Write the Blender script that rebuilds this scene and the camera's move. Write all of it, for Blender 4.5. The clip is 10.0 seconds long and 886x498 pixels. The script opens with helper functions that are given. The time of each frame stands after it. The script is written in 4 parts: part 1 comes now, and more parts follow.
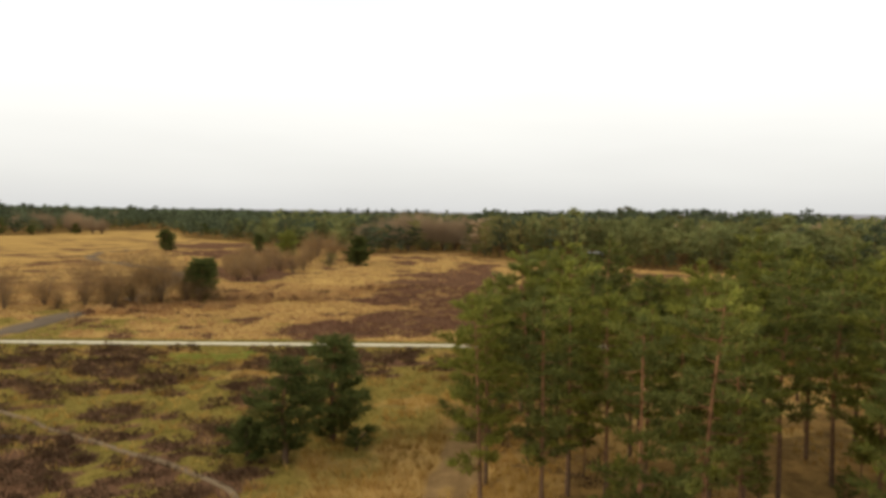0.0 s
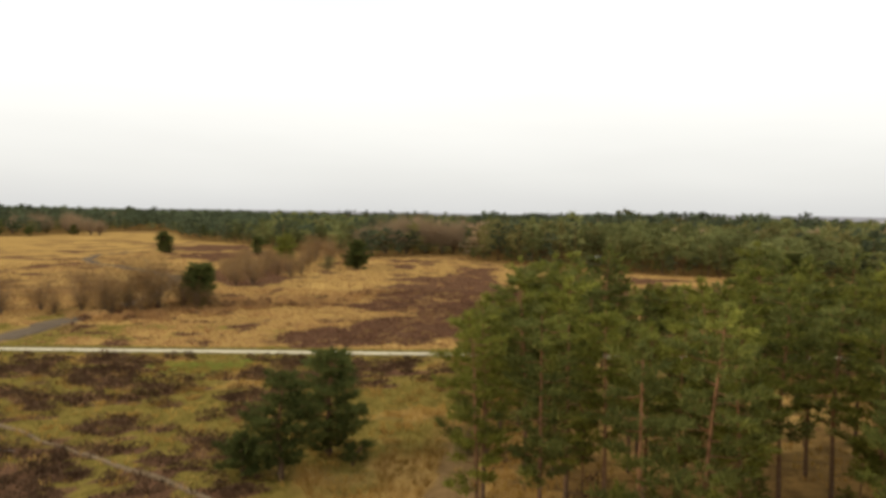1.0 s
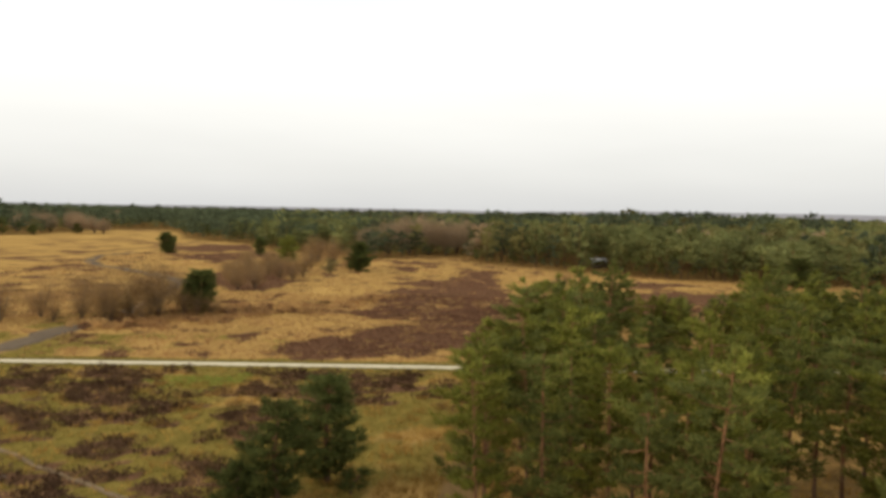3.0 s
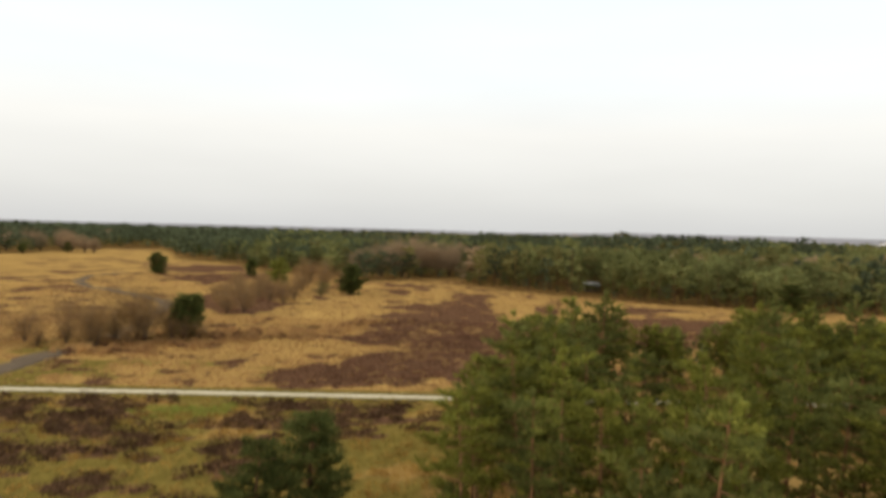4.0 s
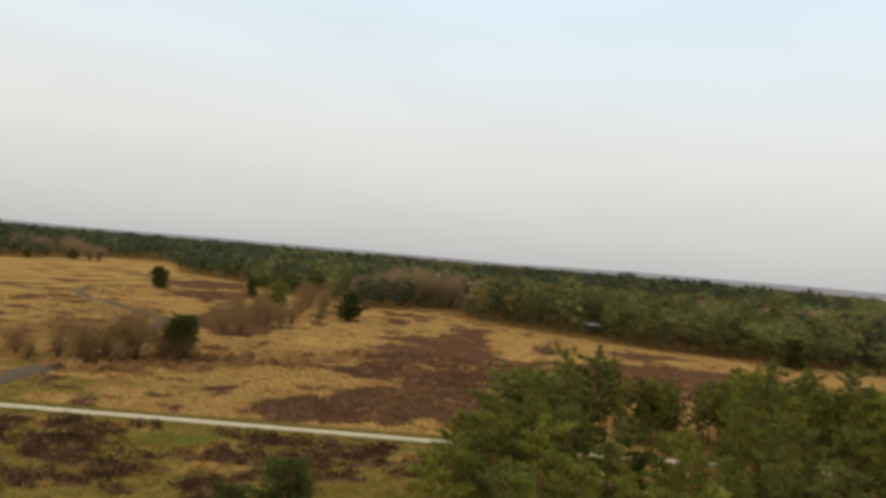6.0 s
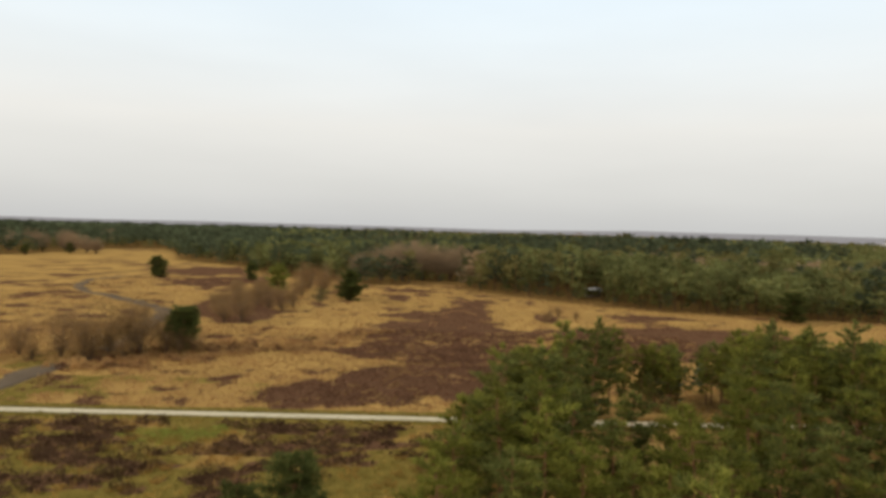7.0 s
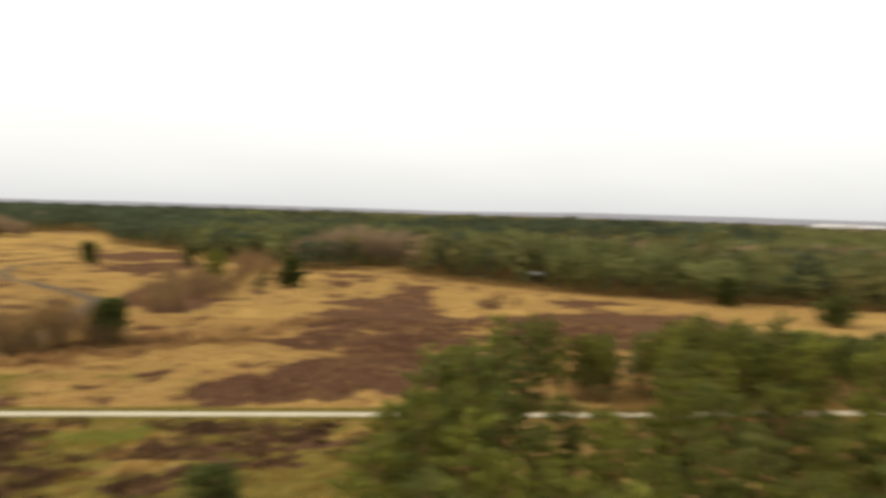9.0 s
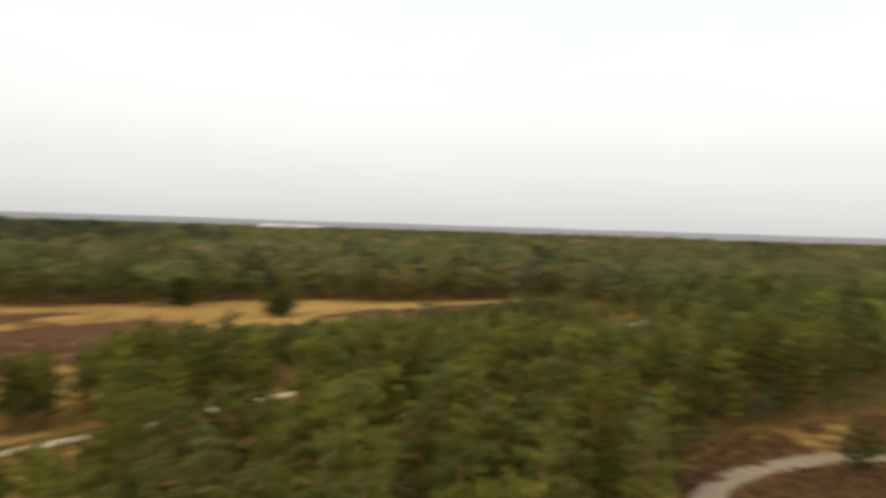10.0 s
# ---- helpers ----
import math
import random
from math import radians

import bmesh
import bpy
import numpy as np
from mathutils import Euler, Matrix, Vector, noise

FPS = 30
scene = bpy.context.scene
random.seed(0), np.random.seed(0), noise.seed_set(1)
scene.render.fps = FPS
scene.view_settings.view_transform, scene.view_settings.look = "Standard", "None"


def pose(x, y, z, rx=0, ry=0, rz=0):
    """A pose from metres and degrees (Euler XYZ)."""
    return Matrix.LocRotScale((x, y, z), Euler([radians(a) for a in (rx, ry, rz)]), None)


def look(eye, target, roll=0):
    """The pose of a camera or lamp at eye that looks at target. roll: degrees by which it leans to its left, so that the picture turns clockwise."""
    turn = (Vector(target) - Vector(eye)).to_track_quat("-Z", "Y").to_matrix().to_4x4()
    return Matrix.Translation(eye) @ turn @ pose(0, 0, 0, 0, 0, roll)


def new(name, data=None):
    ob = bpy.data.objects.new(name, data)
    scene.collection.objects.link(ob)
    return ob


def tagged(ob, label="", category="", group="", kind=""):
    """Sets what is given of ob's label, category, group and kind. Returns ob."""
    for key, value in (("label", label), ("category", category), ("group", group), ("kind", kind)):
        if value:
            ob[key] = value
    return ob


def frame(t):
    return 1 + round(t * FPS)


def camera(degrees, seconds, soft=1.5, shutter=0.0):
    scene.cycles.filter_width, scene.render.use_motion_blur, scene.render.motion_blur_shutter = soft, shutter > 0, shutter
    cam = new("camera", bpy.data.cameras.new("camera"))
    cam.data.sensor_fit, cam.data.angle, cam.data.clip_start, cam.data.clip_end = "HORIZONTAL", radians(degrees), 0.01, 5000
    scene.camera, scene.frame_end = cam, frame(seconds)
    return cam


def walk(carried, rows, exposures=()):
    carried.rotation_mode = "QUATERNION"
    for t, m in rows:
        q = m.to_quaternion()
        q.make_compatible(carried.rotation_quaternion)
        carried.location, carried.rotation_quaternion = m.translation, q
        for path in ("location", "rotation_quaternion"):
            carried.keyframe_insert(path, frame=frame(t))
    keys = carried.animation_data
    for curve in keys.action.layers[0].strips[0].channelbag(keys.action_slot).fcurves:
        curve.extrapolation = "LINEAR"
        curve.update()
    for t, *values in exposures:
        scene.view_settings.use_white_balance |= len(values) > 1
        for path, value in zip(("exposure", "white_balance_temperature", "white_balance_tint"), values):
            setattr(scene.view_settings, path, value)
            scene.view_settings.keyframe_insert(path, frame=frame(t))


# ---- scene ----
cam = camera(65.8, 10.0, soft=3.6, shutter=1.0)
PATH = [
    (0, (-0.808, 0.818, 14.009), (-0.804, 2.815, 13.902), 0.7),
    (0.5, (-0.758, 0.983, 14.315), (-0.75, 2.98, 14.212), 1.2),
    (1, (-0.769, 1.125, 14.733), (-0.761, 3.123, 14.629), 0.9),
    (1.5, (-0.734, 1.304, 15.097), (-0.738, 3.302, 14.995), 1.7),
    (2, (-0.708, 1.61, 15.44), (-0.712, 3.607, 15.335), 0.9),
    (3.5, (-0.492, 2.455, 16.711), (-0.488, 4.451, 16.595), 1.3),
    (4, (-0.359, 2.971, 17.055), (-0.344, 4.97, 17.0), 1.5),
    (4.5, (-0.207, 3.31, 17.416), (-0.203, 5.31, 17.452), 1.2),
    (5, (-0.03, 3.453, 17.785), (-0.037, 5.451, 17.871), 0.8),
    (5.5, (0.203, 3.433, 18.091), (0.194, 5.432, 18.148), 3.2),
    (5.7, (0.279, 3.46, 18.176), (0.27, 5.459, 18.22), 5.6),
    (6.8, (0.651, 3.74, 19.283), (0.655, 5.74, 19.236), 1.7),
    (7, (0.646, 3.779, 19.359), (0.65, 5.778, 19.295), 1.6),
    (7.5, (0.7, 3.959, 19.676), (0.693, 5.957, 19.588), 1.4),
    (8, (0.871, 4.318, 20.017), (0.862, 6.316, 19.911), 1.2),
    (8.5, (1.127, 4.741, 20.317), (1.125, 6.737, 20.198), 1.2),
    (9, (1.856, 5.094, 20.472), (2.013, 7.084, 20.357), 1.7),
    (9.1, (2.009, 5.156, 20.481), (2.314, 7.129, 20.371), 1.9),
    (9.2, (2.156, 5.223, 20.485), (2.57, 7.177, 20.382), 2.0),
    (9.3, (2.298, 5.306, 20.486), (2.892, 7.213, 20.391), 2.2),
    (9.4, (2.426, 5.412, 20.487), (3.162, 7.269, 20.398), 2.3),
    (9.5, (2.534, 5.548, 20.488), (3.407, 7.345, 20.405), 2.2),
    (9.6, (2.637, 5.705, 20.49), (3.689, 7.404, 20.411), 2.1),
    (9.8, (2.883, 6.05, 20.495), (4.147, 7.599, 20.421), 2.0),
    (9.9, (3.032, 6.227, 20.498), (4.434, 7.651, 20.427), 1.9),
    (10, (3.19, 6.404, 20.5), (4.673, 7.744, 20.433), 1.8),
]
EXPOSURES = [(0, -0.1), (2.0, -0.1), (3.5, -0.12), (4.0, -0.18), (4.5, -0.34), (5.0, -0.52), (5.5, -0.52), (7.0, -0.38), (7.5, -0.12), (8.0, 0.02), (9.0, 0.02), (9.5, -0.12), (10.0, -0.16)]
walk(cam, [(t, look(eye, target, roll)) for t, eye, target, roll in PATH], EXPOSURES)

# ---- light: a hazy white sky with a veiled sun low to the west ----
SUN_AZ, SUN_EL = radians(-98), radians(30)      # from straight ahead (+y), minus is towards the west
world = bpy.data.worlds.new("world")
scene.world = world
world.use_nodes = True
wn, wl = world.node_tree.nodes, world.node_tree.links
wn.clear()
w_out, w_bg = wn.new("ShaderNodeOutputWorld"), wn.new("ShaderNodeBackground")
w_sky = wn.new("ShaderNodeTexSky")
w_sky.sky_type, w_sky.sun_disc = "NISHITA", False
w_sky.sun_elevation, w_sky.sun_rotation = SUN_EL, SUN_AZ
w_sky.dust_density = 4.0
w_co, w_sep = wn.new("ShaderNodeTexCoord"), wn.new("ShaderNodeSeparateXYZ")
w_ramp = wn.new("ShaderNodeValToRGB")
for pos, col in ((0.0, (0.84, 0.84, 0.825, 1)), (0.05, (0.995, 0.988, 0.945, 1)), (0.14, (1.20, 1.18, 1.115, 1)), (0.26, (1.21, 1.31, 1.35, 1)),
                 (0.40, (1.14, 1.35, 1.52, 1)), (0.6, (1.38, 1.44, 1.46, 1)), (1.0, (1.52, 1.53, 1.50, 1))):
    e = w_ramp.color_ramp.elements.new(pos) if pos not in (0.0, 1.0) else w_ramp.color_ramp.elements[0 if pos == 0 else -1]
    e.position, e.color = pos, col
w_cl = wn.new("ShaderNodeTexNoise")
w_cl.inputs["Scale"].default_value, w_cl.inputs["Detail"].default_value = 3.0, 4.0
w_map = wn.new("ShaderNodeMapping")
w_map.inputs["Scale"].default_value = (1, 1, 5)
w_cr = wn.new("ShaderNodeMapRange")
w_cr.inputs[3].default_value, w_cr.inputs[4].default_value = 0.94, 1.06
w_mul = wn.new("ShaderNodeMixRGB")
w_mul.blend_type, w_mul.inputs[0].default_value = "MULTIPLY", 1.0
w_sc = wn.new("ShaderNodeMixRGB")
w_sc.blend_type, w_sc.inputs[0].default_value, w_sc.inputs[2].default_value = "MULTIPLY", 1.0, (0.10, 0.10, 0.10, 1)
w_mix = wn.new("ShaderNodeMixRGB")
w_mix.inputs[0].default_value = 0.9
wl.new(w_co.outputs["Generated"], w_sep.inputs[0])
wl.new(w_sep.outputs[2], w_ramp.inputs[0])
wl.new(w_co.outputs["Generated"], w_map.inputs[0])
wl.new(w_map.outputs[0], w_cl.inputs["Vector"])
wl.new(w_cl.outputs["Fac"], w_cr.inputs[0])
wl.new(w_ramp.outputs[0], w_mul.inputs[1])
wl.new(w_cr.outputs[0], w_mul.inputs[2])
wl.new(w_sky.outputs[0], w_sc.inputs[1])
wl.new(w_sc.outputs[0], w_mix.inputs[1])
wl.new(w_mul.outputs[0], w_mix.inputs[2])
wl.new(w_mix.outputs[0], w_bg.inputs[0])
wl.new(w_bg.outputs[0], w_out.inputs[0])
w_bg.inputs[1].default_value = 1.0
sun = new("sun", bpy.data.lights.new("sun", "SUN"))
sun.data.energy, sun.data.angle, sun.data.color = 1.55, radians(10), (1.0, 0.85, 0.63)
sun.matrix_world = look((math.sin(SUN_AZ) * math.cos(SUN_EL) * 100, math.cos(SUN_AZ) * math.cos(SUN_EL) * 100, math.sin(SUN_EL) * 100), (0, 0, 0))


# ---- materials ----
def shader(name, rough=0.9, spec=0.2):
    m = bpy.data.materials.new(name)
    m.use_nodes = True
    n, l = m.node_tree.nodes, m.node_tree.links
    b = n["Principled BSDF"]
    b.inputs["Roughness"].default_value = rough
    b.inputs["Specular IOR Level"].default_value = spec
    return m, n, l, b


def noise_node(n, l, scale, detail=4.0, rough=0.6, coords="Object"):
    co, tex = n.new("ShaderNodeTexCoord"), n.new("ShaderNodeTexNoise")
    tex.inputs["Scale"].default_value, tex.inputs["Detail"].default_value = scale, detail
    tex.inputs["Roughness"].default_value = rough
    l.new(co.outputs[coords], tex.inputs["Vector"])
    return tex.outputs["Fac"]


def ramp(n, l, fac, stops):
    r = n.new("ShaderNodeValToRGB")
    el = r.color_ramp.elements
    el[0].position, el[0].color = stops[0][0], (*stops[0][1], 1)
    el[1].position, el[1].color = stops[-1][0], (*stops[-1][1], 1)
    for p, c in stops[1:-1]:
        e = el.new(p)
        e.color = (*c, 1)
    if fac is not None:
        l.new(fac, r.inputs[0])
    return r.outputs[0]


def mixed(n, l, fac, a, b, mode="MIX"):
    m = n.new("ShaderNodeMixRGB")
    m.blend_type = mode
    for sock, v in ((m.inputs[0], fac), (m.inputs[1], a), (m.inputs[2], b)):
        if isinstance(v, (int, float)):
            sock.default_value = v
        elif isinstance(v, tuple):
            sock.default_value = (*v, 1)
        else:
            l.new(v, sock)
    return m.outputs[0]


def bump(n, l, b, height, strength, dist):
    u = n.new("ShaderNodeBump")
    u.inputs["Strength"].default_value, u.inputs["Distance"].default_value = strength, dist
    l.new(height, u.inputs["Height"])
    l.new(u.outputs[0], b.inputs["Normal"])


def leafy(name, stops, thin=0.25, tree_var=0.3, other=None, patch=0.22):
    """Foliage, grass or twigs: a colour for each blade, a tone and hue for each plant or patch, light let through."""
    m, n, l, b = shader(name, 0.9, 0.0)
    geo, info = n.new("ShaderNodeNewGeometry"), n.new("ShaderNodeObjectInfo")

    def sums(x, kx, y, ky, base):
        p, q = n.new("ShaderNodeMath"), n.new("ShaderNodeMath")
        p.operation = q.operation = "MULTIPLY_ADD"
        l.new(x, p.inputs[0])
        p.inputs[1].default_value, p.inputs[2].default_value = kx, base
        l.new(y, q.inputs[0])
        q.inputs[1].default_value = ky
        l.new(p.outputs[0], q.inputs[2])
        return q.outputs[0]

    col = ramp(n, l, geo.outputs["Random Per Island"], stops)
    lump, broad = noise_node(n, l, patch, 3.0), noise_node(n, l, patch * 0.37, 2.0)
    if other:
        wrap, hue = n.new("ShaderNodeMath"), n.new("ShaderNodeMapRange")
        wrap.operation = "PINGPONG"
        wrap.inputs[1].default_value = 1.0
        l.new(sums(info.outputs["Random"], 5.3, lump, 4.0, 0.0), wrap.inputs[0])
        hue.inputs[1].default_value, hue.inputs[2].default_value = 0.25, 0.75
        l.new(wrap.outputs[0], hue.inputs[0])
        col = mixed(n, l, hue.outputs[0], col, ramp(n, l, geo.outputs["Random Per Island"], other))
    tone = n.new("ShaderNodeMapRange")
    tone.inputs[3].default_value, tone.inputs[4].default_value = 1 - tree_var, 1 + tree_var
    l.new(sums(broad, 1.6, sums(info.outputs["Random"], 0.6, lump, 1.4, -0.5), 1.0, -0.8), tone.inputs[0])
    col = mixed(n, l, 1.0, col, tone.outputs[0], "MULTIPLY")
    each, plus = n.new("ShaderNodeAttribute"), n.new("ShaderNodeMath")
    each.attribute_name, plus.inputs[1].default_value = "plant", 1.0
    l.new(each.outputs["Fac"], plus.inputs[0])
    col = mixed(n, l, 1.0, col, plus.outputs[0], "MULTIPLY")
    l.new(col, b.inputs["Base Color"])
    if thin:
        t, mx = n.new("ShaderNodeBsdfTranslucent"), n.new("ShaderNodeMixShader")
        l.new(col, t.inputs[0])
        mx.inputs[0].default_value = thin
        l.new(b.outputs[0], mx.inputs[1])
        l.new(t.outputs[0], mx.inputs[2])
        l.new(mx.outputs[0], n["Material Output"].inputs[0])
    return m


def ground_material():
    m, n, l, b = shader("heath_ground", 1.0, 0.0)
    at, bare = n.new("ShaderNodeAttribute"), n.new("ShaderNodeAttribute")
    at.attribute_name, bare.attribute_name = "cover", "bare"
    sep = n.new("ShaderNodeSeparateColor")
    l.new(at.outputs["Color"], sep.inputs[0])
    fine, mid, big = noise_node(n, l, 6.0, 6.0, 0.7), noise_node(n, l, 0.9, 5.0), noise_node(n, l, 0.06, 4.0)
    gold = mixed(n, l, 0.5, ramp(n, l, mid, [(0.3, (0.235, 0.137, 0.040)), (0.6, (0.41, 0.246, 0.075))]),
                 ramp(n, l, big, [(0.3, (0.225, 0.130, 0.044)), (0.55, (0.37, 0.218, 0.069)), (0.7, (0.50, 0.306, 0.096))]))
    heather = ramp(n, l, fine, [(0.3, (0.078, 0.039, 0.020)), (0.7, (0.165, 0.085, 0.044))])
    green = ramp(n, l, mid, [(0.3, (0.116, 0.086, 0.019)), (0.7, (0.216, 0.152, 0.036))])
    litter = ramp(n, l, mid, [(0.3, (0.115, 0.066, 0.024)), (0.7, (0.28, 0.160, 0.050))])
    sand = ramp(n, l, mid, [(0.3, (0.165, 0.096, 0.038)), (0.7, (0.265, 0.162, 0.068))])

    def edge(sock):
        a, k = n.new("ShaderNodeMath"), n.new("ShaderNodeMapRange")
        a.operation = "MULTIPLY_ADD"
        l.new(fine, a.inputs[0])
        a.inputs[1].default_value = 0.7
        l.new(sock, a.inputs[2])
        k.inputs[1].default_value, k.inputs[2].default_value = 0.70, 0.98
        l.new(a.outputs[0], k.inputs[0])
        return k.outputs[0]

    col = mixed(n, l, edge(sep.outputs[1]), gold, green)
    col = mixed(n, l, edge(sep.outputs[0]), col, heather)
    col = mixed(n, l, edge(sep.outputs[2]), col, litter)
    col = mixed(n, l, edge(bare.outputs["Fac"]), col, sand)
    col = mixed(n, l, 1.0, col, ramp(n, l, fine, [(0.3, (0.72, 0.72, 0.72)), (0.7, (1.2, 1.2, 1.2))]), "MULTIPLY")
    l.new(col, b.inputs["Base Color"])
    bump(n, l, b, mid, 0.8, 0.25)
    return m


def paving_material(name, stops, scale=1.5):
    m, n, l, b = shader(name, 1.0, 0.0)
    a, c = noise_node(n, l, scale, 6.0, 0.7), noise_node(n, l, 0.12, 3.0)
    col = mixed(n, l, 0.35, ramp(n, l, a, stops), ramp(n, l, c, stops))
    l.new(col, b.inputs["Base Color"])
    bump(n, l, b, a, 0.4, 0.02)
    return m


def bark_material(name, low, high, start, end):
    m, n, l, b = shader(name, 0.9, 0.1)
    co, sep, k = n.new("ShaderNodeTexCoord"), n.new("ShaderNodeSeparateXYZ"), n.new("ShaderNodeMapRange")
    l.new(co.outputs["Object"], sep.inputs[0])
    l.new(sep.outputs[2], k.inputs[0])
    k.inputs[1].default_value, k.inputs[2].default_value = start, end
    g = noise_node(n, l, 5.0, 5.0, 0.7)
    col = mixed(n, l, k.outputs[0], low, high)
    col = mixed(n, l, 1.0, col, ramp(n, l, g, [(0.3, (0.5, 0.5, 0.5)), (0.7, (1.35, 1.35, 1.35))]), "MULTIPLY")
    l.new(col, b.inputs["Base Color"])
    bump(n, l, b, g, 0.7, 0.05)
    return m


def plain(name, low, high, scale, rough=0.8):
    m, n, l, b = shader(name, rough, 0.3)
    l.new(ramp(n, l, noise_node(n, l, scale, 5.0), [(0.3, low), (0.7, high)]), b.inputs["Base Color"])
    return m


GROUND = ground_material()
PATH_PALE = paving_material("pale_concrete", [(0.3, (0.41, 0.345, 0.225)), (0.7, (0.55, 0.470, 0.320))])
PATH_GREY = paving_material("grey_track", [(0.3, (0.090, 0.064, 0.041)), (0.7, (0.155, 0.115, 0.077))], 0.8)
PATH_TRAIL = paving_material("trodden_earth", [(0.3, (0.14, 0.095, 0.053)), (0.7, (0.205, 0.144, 0.084))], 0.8)
PATH_SAND = paving_material("sandy_track", [(0.3, (0.22, 0.165, 0.10)), (0.7, (0.33, 0.255, 0.17))], 0.8)
NEEDLES = leafy("pine_needles", [(0.0, (0.134, 0.138, 0.026)), (0.5, (0.198, 0.194, 0.035)), (1.0, (0.292, 0.266, 0.050))], 0.5, 0.42, [(0.0, (0.090, 0.096, 0.027)), (0.5, (0.136, 0.140, 0.038)), (1.0, (0.200, 0.194, 0.053))])
NEEDLES_DARK = leafy("dark_pine_needles", [(0.0, (0.062, 0.073, 0.022)), (0.5, (0.099, 0.108, 0.031)), (1.0, (0.148, 0.147, 0.041))], 0.45)
# wood needles greyer and conifer needles bluer: haze of distance put into the colours
NEEDLES_FAR = leafy("hazed_wood_needles", [(0.0, (0.142, 0.144, 0.050)), (0.5, (0.168, 0.168, 0.058)), (1.0, (0.196, 0.192, 0.068))], 0.6, 0.4, [(0.0, (0.150, 0.138, 0.047)), (0.5, (0.182, 0.164, 0.055)), (1.0, (0.216, 0.191, 0.065))])
NEEDLES_BLUE = leafy("hazed_conifer_needles", [(0.0, (0.076, 0.088, 0.047)), (0.5, (0.102, 0.114, 0.060)), (1.0, (0.135, 0.147, 0.076))], 0.45, 0.3)
OLIVE = leafy("olive_leaves", [(0.0, (0.154, 0.134, 0.046)), (0.5, (0.186, 0.159, 0.055)), (1.0, (0.225, 0.188, 0.066))], 0.45, 0.25)
TWIGS = leafy("bare_twigs", [(0.0, (0.215, 0.126, 0.052)), (0.5, (0.288, 0.173, 0.072)), (1.0, (0.365, 0.228, 0.097))], 0.5, 0.25)
TWIGS_FAR = leafy("wood_twigs", [(0.0, (0.262, 0.176, 0.098)), (0.5, (0.325, 0.220, 0.123)), (1.0, (0.39, 0.27, 0.154))], 0.5, 0.2)
HEATHER = leafy("heather_sprigs", [(0.0, (0.066, 0.036, 0.019)), (0.5, (0.118, 0.066, 0.035)), (1.0, (0.205, 0.120, 0.064))], 0.25, 0.42, None, 0.5)
# HEATHER lightened and reddened: sun glare on the farther heather, put into the colour
HEATHER_GLARE = leafy("glare_heather", [(0.0, (0.094, 0.045, 0.025)), (0.5, (0.148, 0.073, 0.040)), (1.0, (0.225, 0.120, 0.067))], 0.35, 0.3, None, 0.3)
# STRAW carries distance haze as a bluer colour; the next is the near copy
STRAW = leafy("dry_grass", [(0.0, (0.335, 0.195, 0.072)), (0.5, (0.440, 0.266, 0.100)), (1.0, (0.540, 0.340, 0.138))], 0.4, 0.30, [(0.0, (0.290, 0.158, 0.064)), (0.5, (0.380, 0.214, 0.085)), (1.0, (0.465, 0.275, 0.112))], 0.09)
STRAW_NEAR = leafy("near_dry_grass", [(0.0, (0.290, 0.168, 0.040)), (0.5, (0.430, 0.258, 0.064)), (1.0, (0.570, 0.360, 0.100))], 0.4, 0.34, [(0.0, (0.255, 0.137, 0.037)), (0.5, (0.365, 0.202, 0.053)), (1.0, (0.475, 0.276, 0.078))], 0.2)
MOSS = leafy("green_grass", [(0.0, (0.118, 0.092, 0.021)), (0.5, (0.180, 0.138, 0.032)), (1.0, (0.250, 0.186, 0.047))], 0.35)
MOSS_BRIGHT = leafy("bright_moss", [(0.0, (0.22, 0.255, 0.045)), (0.5, (0.315, 0.345, 0.065)), (1.0, (0.41, 0.43, 0.096))], 0.35, 0.2)
BARK = bark_material("pine_bark", (0.14, 0.084, 0.048), (0.25, 0.125, 0.056), 1.0, 6.0)
BARK_GREY = bark_material("grey_bark", (0.15, 0.105, 0.07), (0.20, 0.14, 0.09), 0.0, 4.0)
SAND_PALE = plain("drift_sand", (0.42, 0.37, 0.325), (0.54, 0.49, 0.44), 0.05)
# distance haze painted as an even grey-mauve glow for the backdrop ring
HAZE_GLOW = bpy.data.materials.new("far_haze")
HAZE_GLOW.use_nodes = True
HAZE_GLOW.node_tree.nodes["Principled BSDF"].inputs["Base Color"].default_value = (0, 0, 0, 1)
HAZE_GLOW.node_tree.nodes["Principled BSDF"].inputs["Emission Color"].default_value = (0.37, 0.352, 0.355, 1)
HAZE_GLOW.node_tree.nodes["Principled BSDF"].inputs["Emission Strength"].default_value = 1.0
ROOF_GREY = plain("roof_felt", (0.36, 0.35, 0.33), (0.47, 0.455, 0.43), 1.5)
DEAD_WOOD = plain("dead_wood", (0.19, 0.16, 0.125), (0.29, 0.25, 0.20), 4.0)
BOARDS = plain("weathered_boards", (0.15, 0.115, 0.085), (0.25, 0.20, 0.15), 3.0)


# ---- helpers for meshes ----
def raw_mesh(name, verts, faces, material, smooth=False):
    """A mesh from arrays: verts (n, 3), faces (m, 3 or 4)."""
    verts, faces = np.asarray(verts, np.float32), np.asarray(faces, np.int32)
    me = bpy.data.meshes.new(name)
    k = faces.shape[1]
    me.vertices.add(len(verts))
    me.vertices.foreach_set("co", verts.ravel())
    me.loops.add(faces.size)
    me.loops.foreach_set("vertex_index", faces.ravel())
    me.polygons.add(len(faces))
    me.polygons.foreach_set("loop_start", np.arange(len(faces), dtype=np.int32) * k)
    me.update(calc_edges=True)
    if smooth:
        me.polygons.foreach_set("use_smooth", np.ones(len(faces), bool))
    me.materials.append(material)
    return me


